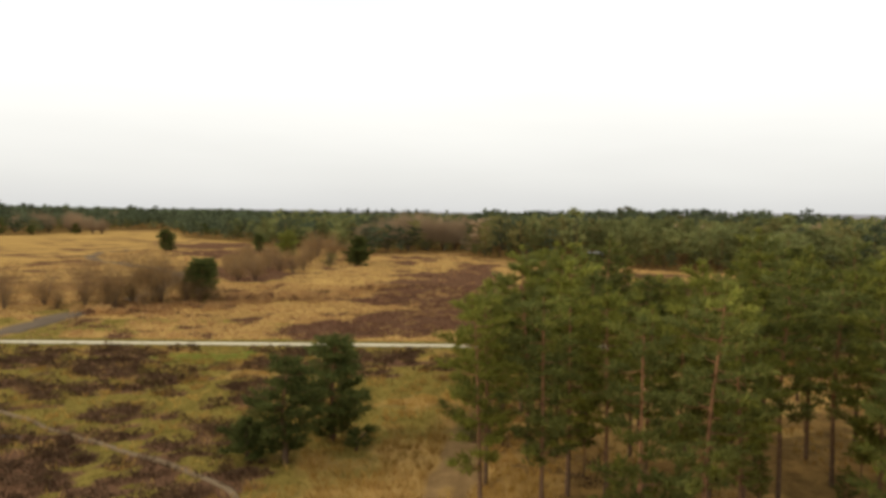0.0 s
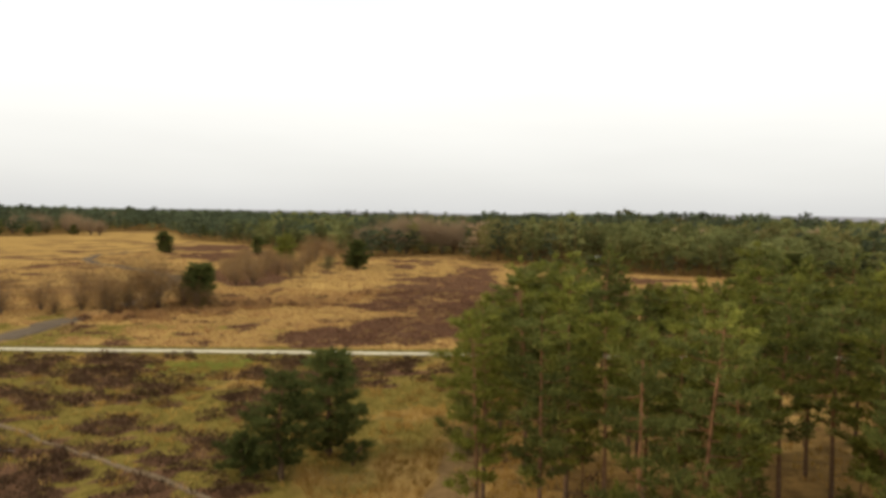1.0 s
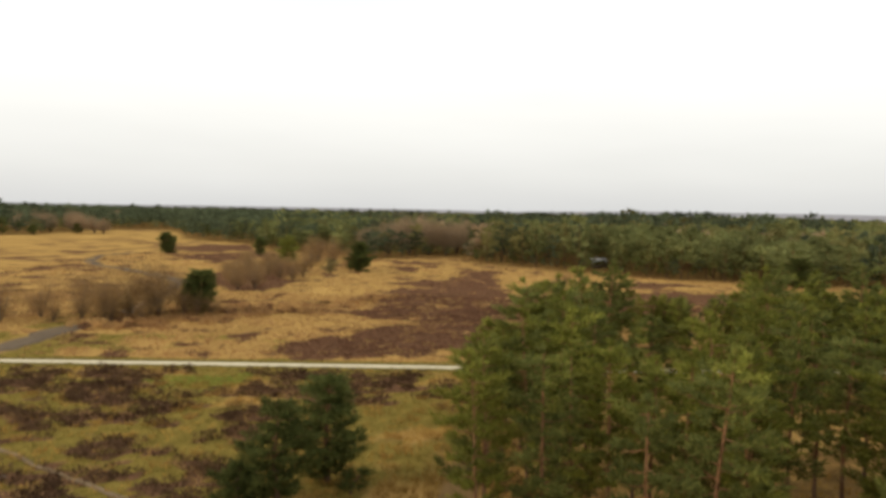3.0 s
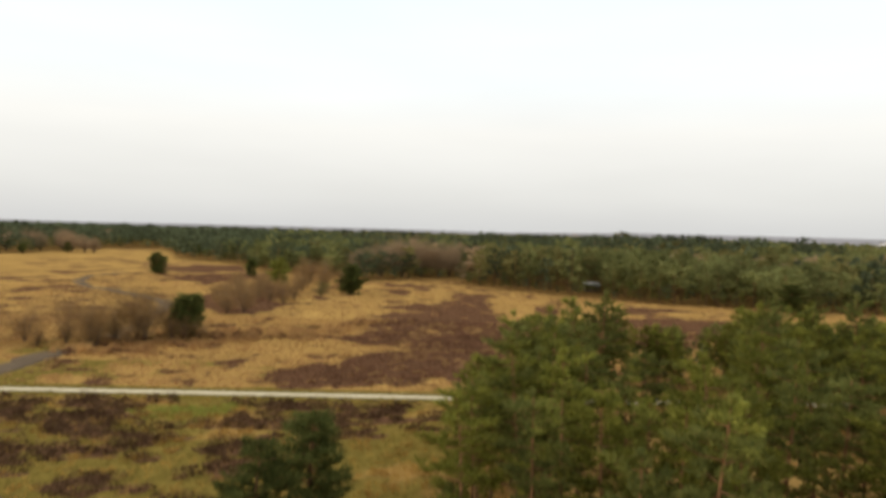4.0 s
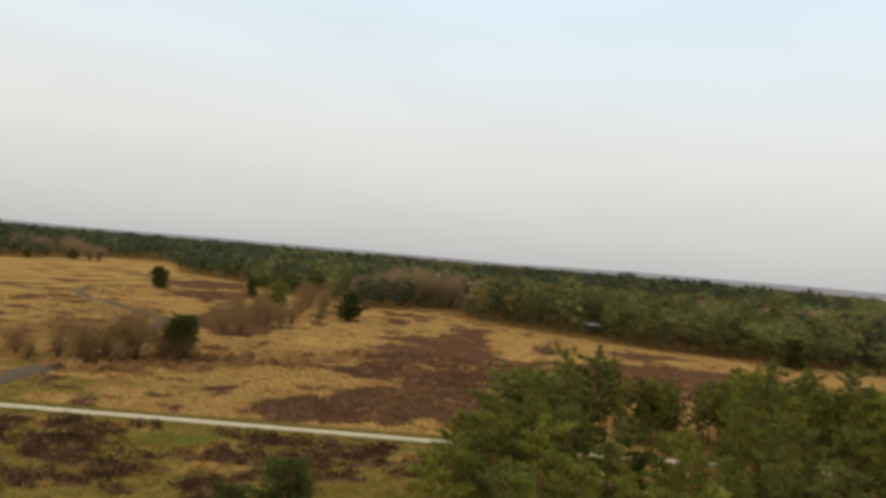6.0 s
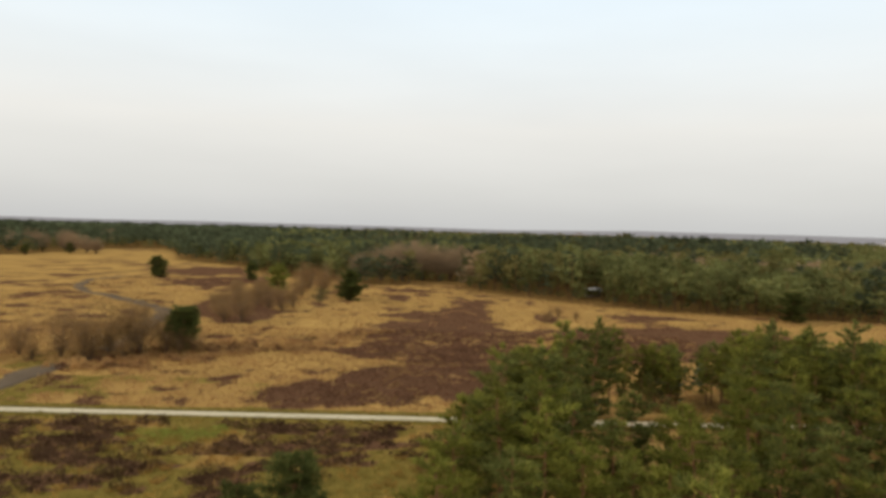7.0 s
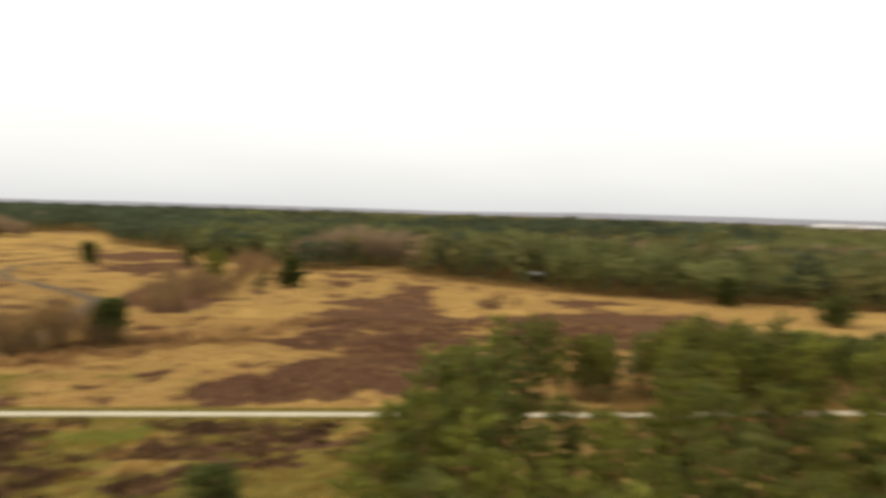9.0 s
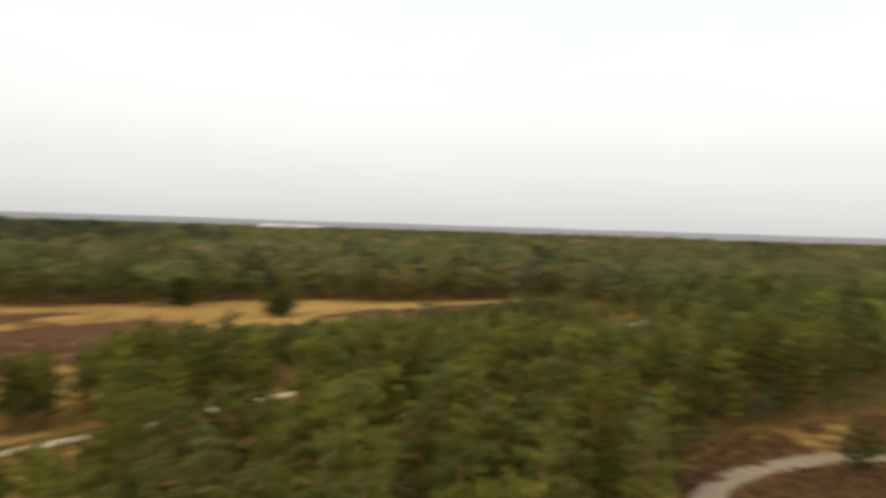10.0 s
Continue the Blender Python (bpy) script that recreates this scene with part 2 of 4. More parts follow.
def part(name, me, parent=None, label=""):
    ob = new(name, me)
    ob.parent = parent
    return tagged(ob, label)


def triangles(name, tris, material):
    """tris: (n, 3, 3), each a blade of its own."""
    tris = np.asarray(tris, np.float32).reshape(-1, 3)
    return raw_mesh(name, tris, np.arange(len(tris)).reshape(-1, 3), material)


def tube(line, radii, sides=6):
    """Rings round a line of points: quads of a tapered limb."""
    line, rings = np.asarray(line, float), []
    for i, p in enumerate(line):
        d = line[min(i + 1, len(line) - 1)] - line[max(i - 1, 0)]
        d /= np.linalg.norm(d) + 1e-9
        u = np.cross(d, (0.31, 0.95, 0.07) if abs(d[2]) > 0.6 else (0, 0, 1.0))
        u /= np.linalg.norm(u) + 1e-9
        v = np.cross(d, u)
        a = np.arange(sides) * 2 * np.pi / sides
        rings.append(p + radii[i] * (np.outer(np.cos(a), u) + np.outer(np.sin(a), v)))
    verts = np.concatenate(rings)
    faces = [(i * sides + j, i * sides + (j + 1) % sides, (i + 1) * sides + (j + 1) % sides, (i + 1) * sides + j)
             for i in range(len(line) - 1) for j in range(sides)]
    return verts, np.array(faces)


def joined(pieces):
    vs, fs, n = [], [], 0
    for v, f in pieces:
        vs.append(v)
        fs.append(f + n)
        n += len(v)
    return np.concatenate(vs), np.concatenate(fs)


def unit(rng, n):
    v = rng.normal(size=(n, 3))
    return v / np.linalg.norm(v, axis=1, keepdims=True)


def blades(rng, centres, size, flat=0.5, slim=0.3):
    """One triangle at each centre, turned at random; flat: how far they lie level."""
    n = len(centres)
    a = unit(rng, n) * np.array((1, 1, 1 - flat))
    b = unit(rng, n) * np.array((1, 1, 1 - flat))
    a /= np.linalg.norm(a, axis=1, keepdims=True)
    b -= a * (a * b).sum(1, keepdims=True)
    b /= np.linalg.norm(b, axis=1, keepdims=True) + 1e-6
    s = size * rng.uniform(0.6, 1.4, (n, 1))
    return np.stack((centres + a * s, centres - a * s * 0.5 + b * s * slim, centres - a * s * 0.5 - b * s * slim), 1)


def value_noise(x, y, scale, seed):
    """Smooth noise from 0 to 1 over the plan."""
    x, y = np.asarray(x) / scale, np.asarray(y) / scale
    xi, yi = np.floor(x).astype(np.int64), np.floor(y).astype(np.int64)
    fx, fy = x - xi, y - yi
    fx, fy = fx * fx * (3 - 2 * fx), fy * fy * (3 - 2 * fy)

    def h(a, b):
        k = (a * 374761393 + b * 668265263 + seed * 974634777) & 0x7FFFFFFF
        k = ((k ^ (k >> 13)) * 1274126177) & 0x7FFFFFFF
        return ((k ^ (k >> 16)) & 0xFFFF) / 65535.0

    return (h(xi, yi) * (1 - fx) + h(xi + 1, yi) * fx) * (1 - fy) + (h(xi, yi + 1) * (1 - fx) + h(xi + 1, yi + 1) * fx) * fy


def fbm(x, y, scale, seed):
    return (value_noise(x, y, scale, seed) * 0.5 + value_noise(x, y, scale * 0.45, seed + 1) * 0.3
            + value_noise(x, y, scale * 0.2, seed + 2) * 0.2)


def inside(x, y, poly):
    """How far points lie inside a polygon, in metres (minus: outside)."""
    x, y = np.asarray(x, float), np.asarray(y, float)
    best, odd = np.full(x.shape, 1e9), np.zeros(x.shape, bool)
    for (ax, ay), (bx, by) in zip(poly, poly[1:] + poly[:1]):
        dx, dy = bx - ax, by - ay
        k = np.clip(((x - ax) * dx + (y - ay) * dy) / (dx * dx + dy * dy), 0, 1)
        best = np.minimum(best, np.hypot(x - ax - k * dx, y - ay - k * dy))
        cross = (ay > y) != (by > y)
        odd ^= cross & (x < ax + (y - ay) * dx / (dy if dy else 1e-9))
    return np.where(odd, best, -best)


def beside(x, y, line):
    """The distance from points to a line of plan points."""
    best = np.full(np.shape(x), 1e9)
    for (ax, ay), (bx, by) in zip(line, line[1:]):
        dx, dy = bx - ax, by - ay
        k = np.clip(((x - ax) * dx + (y - ay) * dy) / (dx * dx + dy * dy), 0, 1)
        best = np.minimum(best, np.hypot(x - ax - k * dx, y - ay - k * dy))
    return best


# ---- the plan ----
CYCLE_PATH = [(-400, 66), (-160, 69.5), (-43, 71.5), (-10, 72.0), (25, 72.4), (54, 73.7), (107, 75.2), (220, 79)]
GREY_TRACK = [(-50.5, 71.8), (-49.4, 76), (-49.5, 82), (-49.5, 89), (-48.2, 97), (-49, 115), (-54, 135), (-58, 149), (-76, 169), (-92, 183), (-103, 200), (-108, 219), (-105, 233)]
SAND_TRACK = [(-1.2, 20), (-0.6, 33.7), (0.4, 38.5), (1.0, 44), (2.0, 54), (3, 70)]
TRAIL = [(-31, 46.9), (-27.6, 44.7), (-20.4, 40.4), (-15.8, 37.5), (-12.3, 35.0), (-10.4, 32.8), (-6, 24)]
TUSSOCKS = [(-47, 95.5), (-41.5, 95.8), (-37.9, 100), (-30, 105.3), (-22.5, 109.6), (-16.8, 118.3), (-12.2, 128)]
CURVED_TRACK = [(44, 18), (51, 23.4), (56.5, 26.0), (62.4, 26.1), (68, 24.4), (74, 21.8), (80, 17), (90, 6)]
OPEN_HEATH = [(-900, -700), (-900, 200), (-420, 300), (-230, 335), (-206, 346), (-212, 405), (-200, 452), (-179, 447), (-145, 380),
              (-127, 330), (-87, 300), (-60, 246), (-45, 250), (-24, 221), (3, 233), (9, 210), (27, 191), (45, 176), (63, 168),
              (80, 161), (104, 158), (117, 145), (136, 131), (170, 117), (170, 112), (150, 107), (104, 104), (60, 97), (24, 85), (4, 66), (0.5, 50),
              (0.8, 40), (1.2, 24), (6, 12), (40, 4), (60, -20), (120, -60), (120, -700)]
GROVE_GAP = [(21, 76), (30, 76), (22.5, 48), (17.5, 48)]
SMALL_GAP = [(47, 77), (55.5, 77), (46.5, 61), (40.5, 61)]
CLEARING = [(56, 31), (48.5, 25), (42, 21), (30, 14), (22, 0), (110, -30), (112, 12), (90, 22), (79, 27), (67, 29)]
LOW_HEATHER = [(-19.5, 80.6), (-15.9, 86.0), (-9.9, 93.0), (-1.2, 101.5), (8, 104), (12, 90), (6, 79.6), (-7.9, 76.9), (-15.5, 78.0)]
HIGH_HEATHER = [(-15.5, 104), (-13.2, 119), (-3.8, 154), (5.9, 193), (18, 188), (14.6, 133), (20, 112), (12, 98), (-3, 99), (-9, 104)]
# patches of heather: centre and half widths
HEATHER_SPOTS = [(-14.5, 67.6, 9.5, 1.3), (-22.5, 59.6, 6.0, 1.1), (-10.5, 62.0, 4.0, 0.9), (-30, 68, 10, 1.2), (-36.5, 62.0, 9.0, 4.6), (-24.5, 56.5, 5.5, 1.8), (-12.5, 65.3, 4.0, 1.8), (-9.5, 59.0, 2.4, 1.2), (-39.8, 63.3, 3.2, 2.6), (-33.2, 63.1, 3.0, 5.0), (-29.6, 65.3, 3.2, 2.8), (-28.4, 58.5, 7.0, 1.7), (-20.0, 69.0, 7.0, 0.9), (-17.8, 48.7, 0.9, 1.2),
                 (-31.0, 47.9, 3.0, 1.8), (-28.0, 48.0, 4.0, 1.2), (-24.9, 46.6, 5.0, 1.5), (-21.3, 42.6, 3.0, 2.0), (-15.9, 40.6, 3.6, 2.0), (-34.5, 55.0, 2.0, 1.0), (-16.8, 55.9, 1.4, 1.6),
                 (-8.6, 68.4, 2.4, 1.4)]
FAR_SPOTS = [(-89, 268, 15, 22), (-69, 224, 13, 19), (-47, 168, 9, 26), (-39, 146, 5, 12),
             (-20.5, 108, 2.2, 1.8), (45, 127, 23, 14), (30, 113, 14, 9), (66, 116, 18, 7), (-10.2, 189, 3, 6), (-4.6, 196, 3, 4), (-9, 150, 2.5, 2), (47.4, 158, 8.5, 4.5), (24, 153, 2.6, 7), (-7, 207, 9, 5), (108, 124, 13, 4), (132, 119, 16, 4), (120, 112, 14, 3), (-12, 212, 5, 1.6), (-2, 205, 6, 1.4)]
NEAR_HEATHER = [(-60, 44), (-35, 49), (-28, 46.5), (-20, 41.5), (-14.5, 38.5), (-11.5, 34), (-8, 22), (-60, 14)]
MOSS_PATCH = [(-26.4, 64.6), (-23.6, 68.4), (-19.4, 68.0), (-18, 65.5), (-19.5, 63.0), (-23.5, 62.6)]


def soft(d, width):
    return np.clip(d / width * 0.5 + 0.5, 0, 1)


def cover(x, y):
    """How much heather, green grass, litter and bare sand grow or lie at points of the plan."""
    n1, n2, n3 = fbm(x, y, 9, 3), fbm(x, y, 4.5, 11), fbm(x, y, 22, 23)
    fine, tiny = fbm(x, y, 2.2, 31), fbm(x, y, 1.15, 37)
    band, wisp = fbm(x * 0.5, y, 1.9, 33), fbm(x * 0.5, y, 0.95, 39)
    heather = np.zeros(np.shape(x))
    for poly, strength, width in ((LOW_HEATHER, 1.05, 4), (HIGH_HEATHER, 0.98, 8), (NEAR_HEATHER, 0.63, 3)):
        heather = np.maximum(heather, soft(inside(x, y, poly), width) * strength)
    heather = heather * (1 - 0.8 * soft(1 - np.hypot((x - 17.5) / 5, (y - 158) / 26), 0.4))
    spots = np.zeros(np.shape(x))
    for sx, sy, rx, ry in FAR_SPOTS:
        spots = np.maximum(spots, soft(1 - np.hypot((x - sx) / rx, (y - sy) / ry), 0.35) * 1.3)
    heather = np.maximum(heather, spots)
    spots = np.zeros(np.shape(x))
    for sx, sy, rx, ry in HEATHER_SPOTS:
        spots = np.maximum(spots, soft(1 - np.hypot((x - sx) / rx, (y - sy) / ry), 1.1) * 0.76)
    front = (y < 69.5) & (x < 3)
    heather = np.maximum(heather, np.where(front, np.maximum(spots, 0.37 + 0.08 * soft(-13 - x, 8) - 0.45 * soft(x + 9, 4)), 0))
    scatter = np.where((y > 74) & (y < 320) & (x < 60), 0.19 + 0.06 * (y > 130) + 0.10 * (x < -60), 0.15)
    heather = np.maximum(heather, scatter)
    rough = np.where(front, (n1 - 0.5) * 0.4 + (n2 - 0.5) * 0.4 + (band - 0.5) * 2.4 + (wisp - 0.5) * 2.8, (n1 - 0.5) * 0.8 + (n2 - 0.5) * 1.2 + (fine - 0.5) * 1.0)
    heather = np.clip((heather + rough - 0.5) * 2.6 + 0.5, 0, 1)
    green = np.where(front, 0.54 + 0.12 * soft(y - 53, 5) * soft(-9 - x, 5) - 0.08 * soft(x + 3, 8) + 0.22 * soft(x + 12, 5) * soft(y - 53, 4) - 0.26 * soft(43 - y, 5) * soft(x + 9, 6), 0.0)
    green = np.maximum(green, 1.0 * np.exp(-((beside(x, y, CYCLE_PATH) - 1.5) / 1.3) ** 2))
    green = np.maximum(green, np.where((y > 74) & (y < 88), 0.45 * soft(-22 - x, 20), 0))
    green = np.maximum(green, 1.3 * soft(inside(x, y, MOSS_PATCH), 3))
    green = np.maximum(green, np.where((y > 88) & (y < 112), 0.40 * soft(-34 - x, 16), 0))
    green = np.clip((green + (n3 - 0.5) * 0.9 + (n2 - 0.5) * 0.6 - 0.45) * 2.4 + 0.5, 0, 1)
    moss = soft(inside(x, y, MOSS_PATCH), 3)
    heather = heather * (1 - np.clip(moss * 1.5, 0, 1))
    wood = np.minimum(soft(-inside(x, y, OPEN_HEATH), 4), soft(-inside(x, y, CLEARING), 2))
    wood = np.clip(wood + (n2 - 0.5) * 0.9, 0, 1) * (wood > 0.1)
    wood = wood * np.where((y < 110) & (x < 62), 0.36 + 0.6 * (n1 > 0.48), 1.0)
    rut = np.maximum(np.abs(beside(x, y, SAND_TRACK) - 0.7) - 0.25, 0)
    bare = np.clip(1.25 - rut / 0.55, 0, 1) * np.clip(0.2 + n2 + (tiny - 0.5), 0, 0.8) * soft(46 - y, 6)
    bare = np.maximum(bare, 0.8 * np.clip(1.2 - beside(x, y, GREY_TRACK) / 3.0, 0, 1) * (n2 > 0.4))
    track = np.clip(np.maximum(np.maximum(bare, 0), np.clip(2.2 - beside(x, y, CYCLE_PATH), 0, 1)), 0, 1)
    heather = heather * (1 - track) * (1 - soft(x + 9, 3) * soft(57 - y, 3) * front)
    bend = np.interp(x, [p[0] for p in CURVED_TRACK], [p[1] for p in CURVED_TRACK])
    heather = np.maximum(heather, np.clip(soft(inside(x, y, CLEARING), 2) * 1.3 + (n2 - 0.5) * 0.6 - 0.3, 0, 1) * ((y < bend - 1.4) | ((y > bend + 1.3) & (y < bend + 2.6))))
    heather = np.where(inside(x, y, CLEARING) > -3, np.maximum(heather, np.clip((0.64 + (n2 - 0.5) * 1.6 + (fine - 0.5) - 0.5) * 2.4 + 0.5, 0, 1)), heather)
    return heather, green, np.clip(wood, 0, 1), bare


def ground_z(x, y):
    flat = np.clip((beside(x, y, CYCLE_PATH) - 1.2) / 4, 0, 1)
    return ((fbm(x, y, 7, 41) - 0.5) * 0.45 + (value_noise(x, y, 1.6, 47) - 0.5) * 0.2) * flat


def stretch(a, b, step, lo, hi, grow=1.09):
    mid = list(np.arange(a, b + step * 0.5, step))
    left, right, d = [], [], step
    p = a
    while p > lo:
        d *= grow
        p -= d
        left.append(p)
    p, d = mid[-1], step
    while p < hi:
        d *= grow
        p += d
        right.append(p)
    return np.array(left[::-1] + mid + right)


def build_ground():
    gx = stretch(-66, 20, 0.8, -4600, 4600, 1.06)
    near, far = np.arange(20, 82, 0.7), np.arange(82, 215, 1.5)
    gy = np.concatenate((stretch(-40, 19, 1.2, -2500, 19.5, 1.2)[:-1], near, far, stretch(215, 215.1, 1.5, 200, 4600, 1.055)[2:]))
    gy = np.unique(np.round(gy, 3))
    X, Y = np.meshgrid(gx, gy)
    x, y = X.ravel(), Y.ravel()
    z = ground_z(x, y)
    nx, ny = len(gx), len(gy)
    i = (np.arange(ny - 1)[:, None] * nx + np.arange(nx - 1)[None, :]).ravel()
    me = raw_mesh("ground", np.stack((x, y, z), 1), np.stack((i, i + 1, i + nx + 1, i + nx), 1), GROUND, True)
    h, g, w, b = cover(x, y)
    at = me.attributes.new("cover", "FLOAT_COLOR", "POINT")
    at.data.foreach_set("color", np.stack((h, g, w, np.ones_like(h)), 1).astype(np.float32).ravel())
    at = me.attributes.new("bare", "FLOAT", "POINT")
    at.data.foreach_set("value", b.astype(np.float32))
    tagged(new("ground", me), "heathland of straw-coloured grass, brown heather and green moss", "ground", kind="structure")


def strip(name, line, half, material, label, lift, ragged, step=1.0):
    """A path laid over the ground along a smooth line, with a thickness and uneven edges."""
    pts = [Vector((*p, 0)) for p in line]
    pts = [2 * pts[0] - pts[1]] + pts + [2 * pts[-1] - pts[-2]]
    smooth = []
    for a, b, c, d in zip(pts, pts[1:], pts[2:], pts[3:]):
        k = max(2, int((c - b).length / step))
        for j in range(k):
            t = j / k
            smooth.append(0.5 * (2 * b + (c - a) * t + (2 * a - 5 * b + 4 * c - d) * t * t + (3 * b - a - 3 * c + d) * t ** 3))
    rows = []
    for i, p in enumerate(smooth):
        d = (smooth[min(i + 1, len(smooth) - 1)] - smooth[max(i - 1, 0)]).normalized()
        s = Vector((d.y, -d.x, 0))
        e1 = half + (value_noise(p.x, p.y, 3.1, 5) - 0.5) * ragged
        e2 = half + (value_noise(p.x + 77, p.y, 3.1, 9) - 0.5) * ragged
        row = []
        for k, down in ((-e1, 0.2), (-e1, 0), (-e1 * 0.5, 0), (0, 0), (e2 * 0.5, 0), (e2, 0), (e2, 0.2)):
            q = p + s * k
            row.append((q.x, q.y, float(ground_z(q.x, q.y)) + lift - down))
        rows.append(row)
    w = len(rows[0])
    i = (np.arange(len(rows) - 1)[:, None] * w + np.arange(w - 1)[None, :]).ravel()
    me = raw_mesh(name, np.array(rows).reshape(-1, 3), np.stack((i, i + w, i + w + 1, i + 1), 1), material)
    return tagged(new(name, me), label, "path", kind="structure")


build_ground()
strip("road", CYCLE_PATH, 0.72, PATH_PALE, "pale concrete cycle path across the heath", 0.05, 0.10)
strip("track", GREY_TRACK, 1.5, PATH_GREY, "grey sandy track winding between the shrubs", 0.04, 1.9, 1.2)
strip("track", TRAIL, 0.15, PATH_TRAIL, "narrow earth footpath through the heather", 0.09, 0.12, 0.7)
strip("track", CURVED_TRACK, 1.2, PATH_SAND, "pale sandy track curving through a clearing", 0.06, 0.6)


# ---- trees ----
def pine_frame(seed, height, base, radius, limbs, stem=0.125, lean=0.0, top=0.35, cone=False, forks=2.6, pad=0.42, dead=5, short=0.55):
    """Trunk and limbs of a pine, and where its needle pads sit: centres, radii and the way out from the stem. base: where the crown starts, as part of the height."""
    rng = np.random.default_rng(seed)
    ts = np.linspace(0, 1, 9)
    bend, sway = rng.normal(0, 0.25, 2) + (lean, 0), rng.normal(0, 0.10, (2, 2))
    wave = np.stack((np.sin(ts * 5.1), np.sin(ts * 8.3 + 1)), 1) @ sway * ts[:, None]
    line = np.concatenate((bend * ts[:, None] ** 2 + wave, height * ts[:, None]), 1)
    line[0, 2] = -0.3

    def axis(f):
        return np.array([np.interp(f, ts, line[:, i]) for i in range(3)])

    pieces, cen, rad, out = [tube(line, stem * (1.12 - ts) + 0.015, 7)], [], [], []
    for k in range(limbs):
        f = base + (0.97 - base) * ((k + rng.uniform(0, 1)) / limbs)
        g = (f - base) / (1 - base)
        dome = 0.62 + 0.38 * g / 0.4 if g < 0.4 else math.sqrt(max(0.04, 1 - ((g - 0.4) / 0.64) ** 2))
        reach = radius * dome * (1 - top * g) * rng.uniform(short, 1.7 - short)
        if cone:
            reach = radius * (1 - g) ** 0.62 * rng.uniform(0.5, 1.15)
        ang = k * 2.4 + rng.uniform(-0.6, 0.6)
        way, side = np.array((math.cos(ang), math.sin(ang), 0)), np.array((-math.sin(ang), math.cos(ang), 0))
        root = axis(f)
        tip = root + way * reach + (0, 0, reach * rng.uniform(-0.08, 0.38))
        mid = (root + tip) / 2 - (0, 0, 0.10 * reach)
        if reach > 0.4:
            r = 0.020 + 0.012 * reach
            pieces.append(tube([root, mid, tip], [r, r * 0.7, r * 0.25], 3))
        n = max(1, int(round(reach * forks)))
        for j in range(n):
            q = 1.0 - 0.84 * j / n
            p = root * (1 - q) ** 2 + mid * 2 * q * (1 - q) + tip * q * q
            p = p + side * rng.normal(0, 0.30) * reach * (1.2 - q) + way * rng.normal(0, 0.06) + (0, 0, rng.normal(0.05, 0.07))
            cen.append(p)
            rad.append(pad * rng.uniform(0.65, 1.25) * (0.8 + 0.2 * q))
            out.append(way)
    for j in range(3):
        cen.append(axis(0.93 + 0.035 * j) + rng.normal(0, 0.10, 3))
        rad.append(pad * (0.75 - 0.15 * j))
        out.append(np.array((0, 0, 0.6)))
    for k in range(dead):
        f, ang, reach = base * rng.uniform(0.45, 1.05), rng.uniform(0, 6.3), rng.uniform(0.4, 1.1)
        root = axis(f)
        pieces.append(tube([root, root + (math.cos(ang) * reach, math.sin(ang) * reach, rng.uniform(-0.3, 0.15))], [0.022, 0.008], 3))
    return joined(pieces), np.array(cen), np.array(rad), np.array(out)


def sprays(seed, pine, per, blade, slim=0.2, thick=0.42):
    """The needles of a pine: small blades that stand out and up from each pad."""
    rng = np.random.default_rng(seed)
    _, cen, rad, out = pine
    off = unit(rng, len(cen) * per).reshape(len(cen), per, 3) * rng.uniform(0.1, 1.0, (len(cen), per, 1)) ** 0.5
    pts = cen[:, None] + off * rad[:, None, None] * np.array((1, 1, thick))
    pts[..., 2] += 0.22 * rad[:, None] * (off * out[:, None]).sum(2)
    a = (off + out[:, None] * 0.5 + (0, 0, 0.45) + rng.normal(0, 0.45, off.shape)).reshape(-1, 3)
    a /= np.linalg.norm(a, axis=1, keepdims=True) + 1e-6
    b = unit(rng, len(a))
    b -= a * (a * b).sum(1, keepdims=True)
    b /= np.linalg.norm(b, axis=1, keepdims=True) + 1e-6
    size = blade * rng.uniform(0.6, 1.4, (len(a), 1))
    pts = pts.reshape(-1, 3)
    return np.stack((pts + a * size, pts - a * size * 0.5 + b * size * slim, pts - a * size * 0.5 - b * size * slim), 1)


def pine_meshes(seed, height, base, radius, limbs, blade=0.2, per=36, needles=NEEDLES, stem=0.125, lean=0.0, top=0.35, cone=False, slim=0.2, forks=2.6, pad=0.42, short=0.55):
    pine = pine_frame(seed, height, base, radius, limbs, stem, lean, top, cone, forks, pad, 5, short)
    return raw_mesh("trunk", *pine[0], BARK, True), triangles("crown", sprays(seed, pine, per, blade, slim), needles)


def tree(name, meshes, m, label, category="tree", group=""):
    ob = new(name)
    ob.empty_display_size = 0.5
    part("trunk", meshes[0], ob)
    part("crown", meshes[1], ob)
    ob.matrix_basis = m
    return tagged(ob, label, category, group)


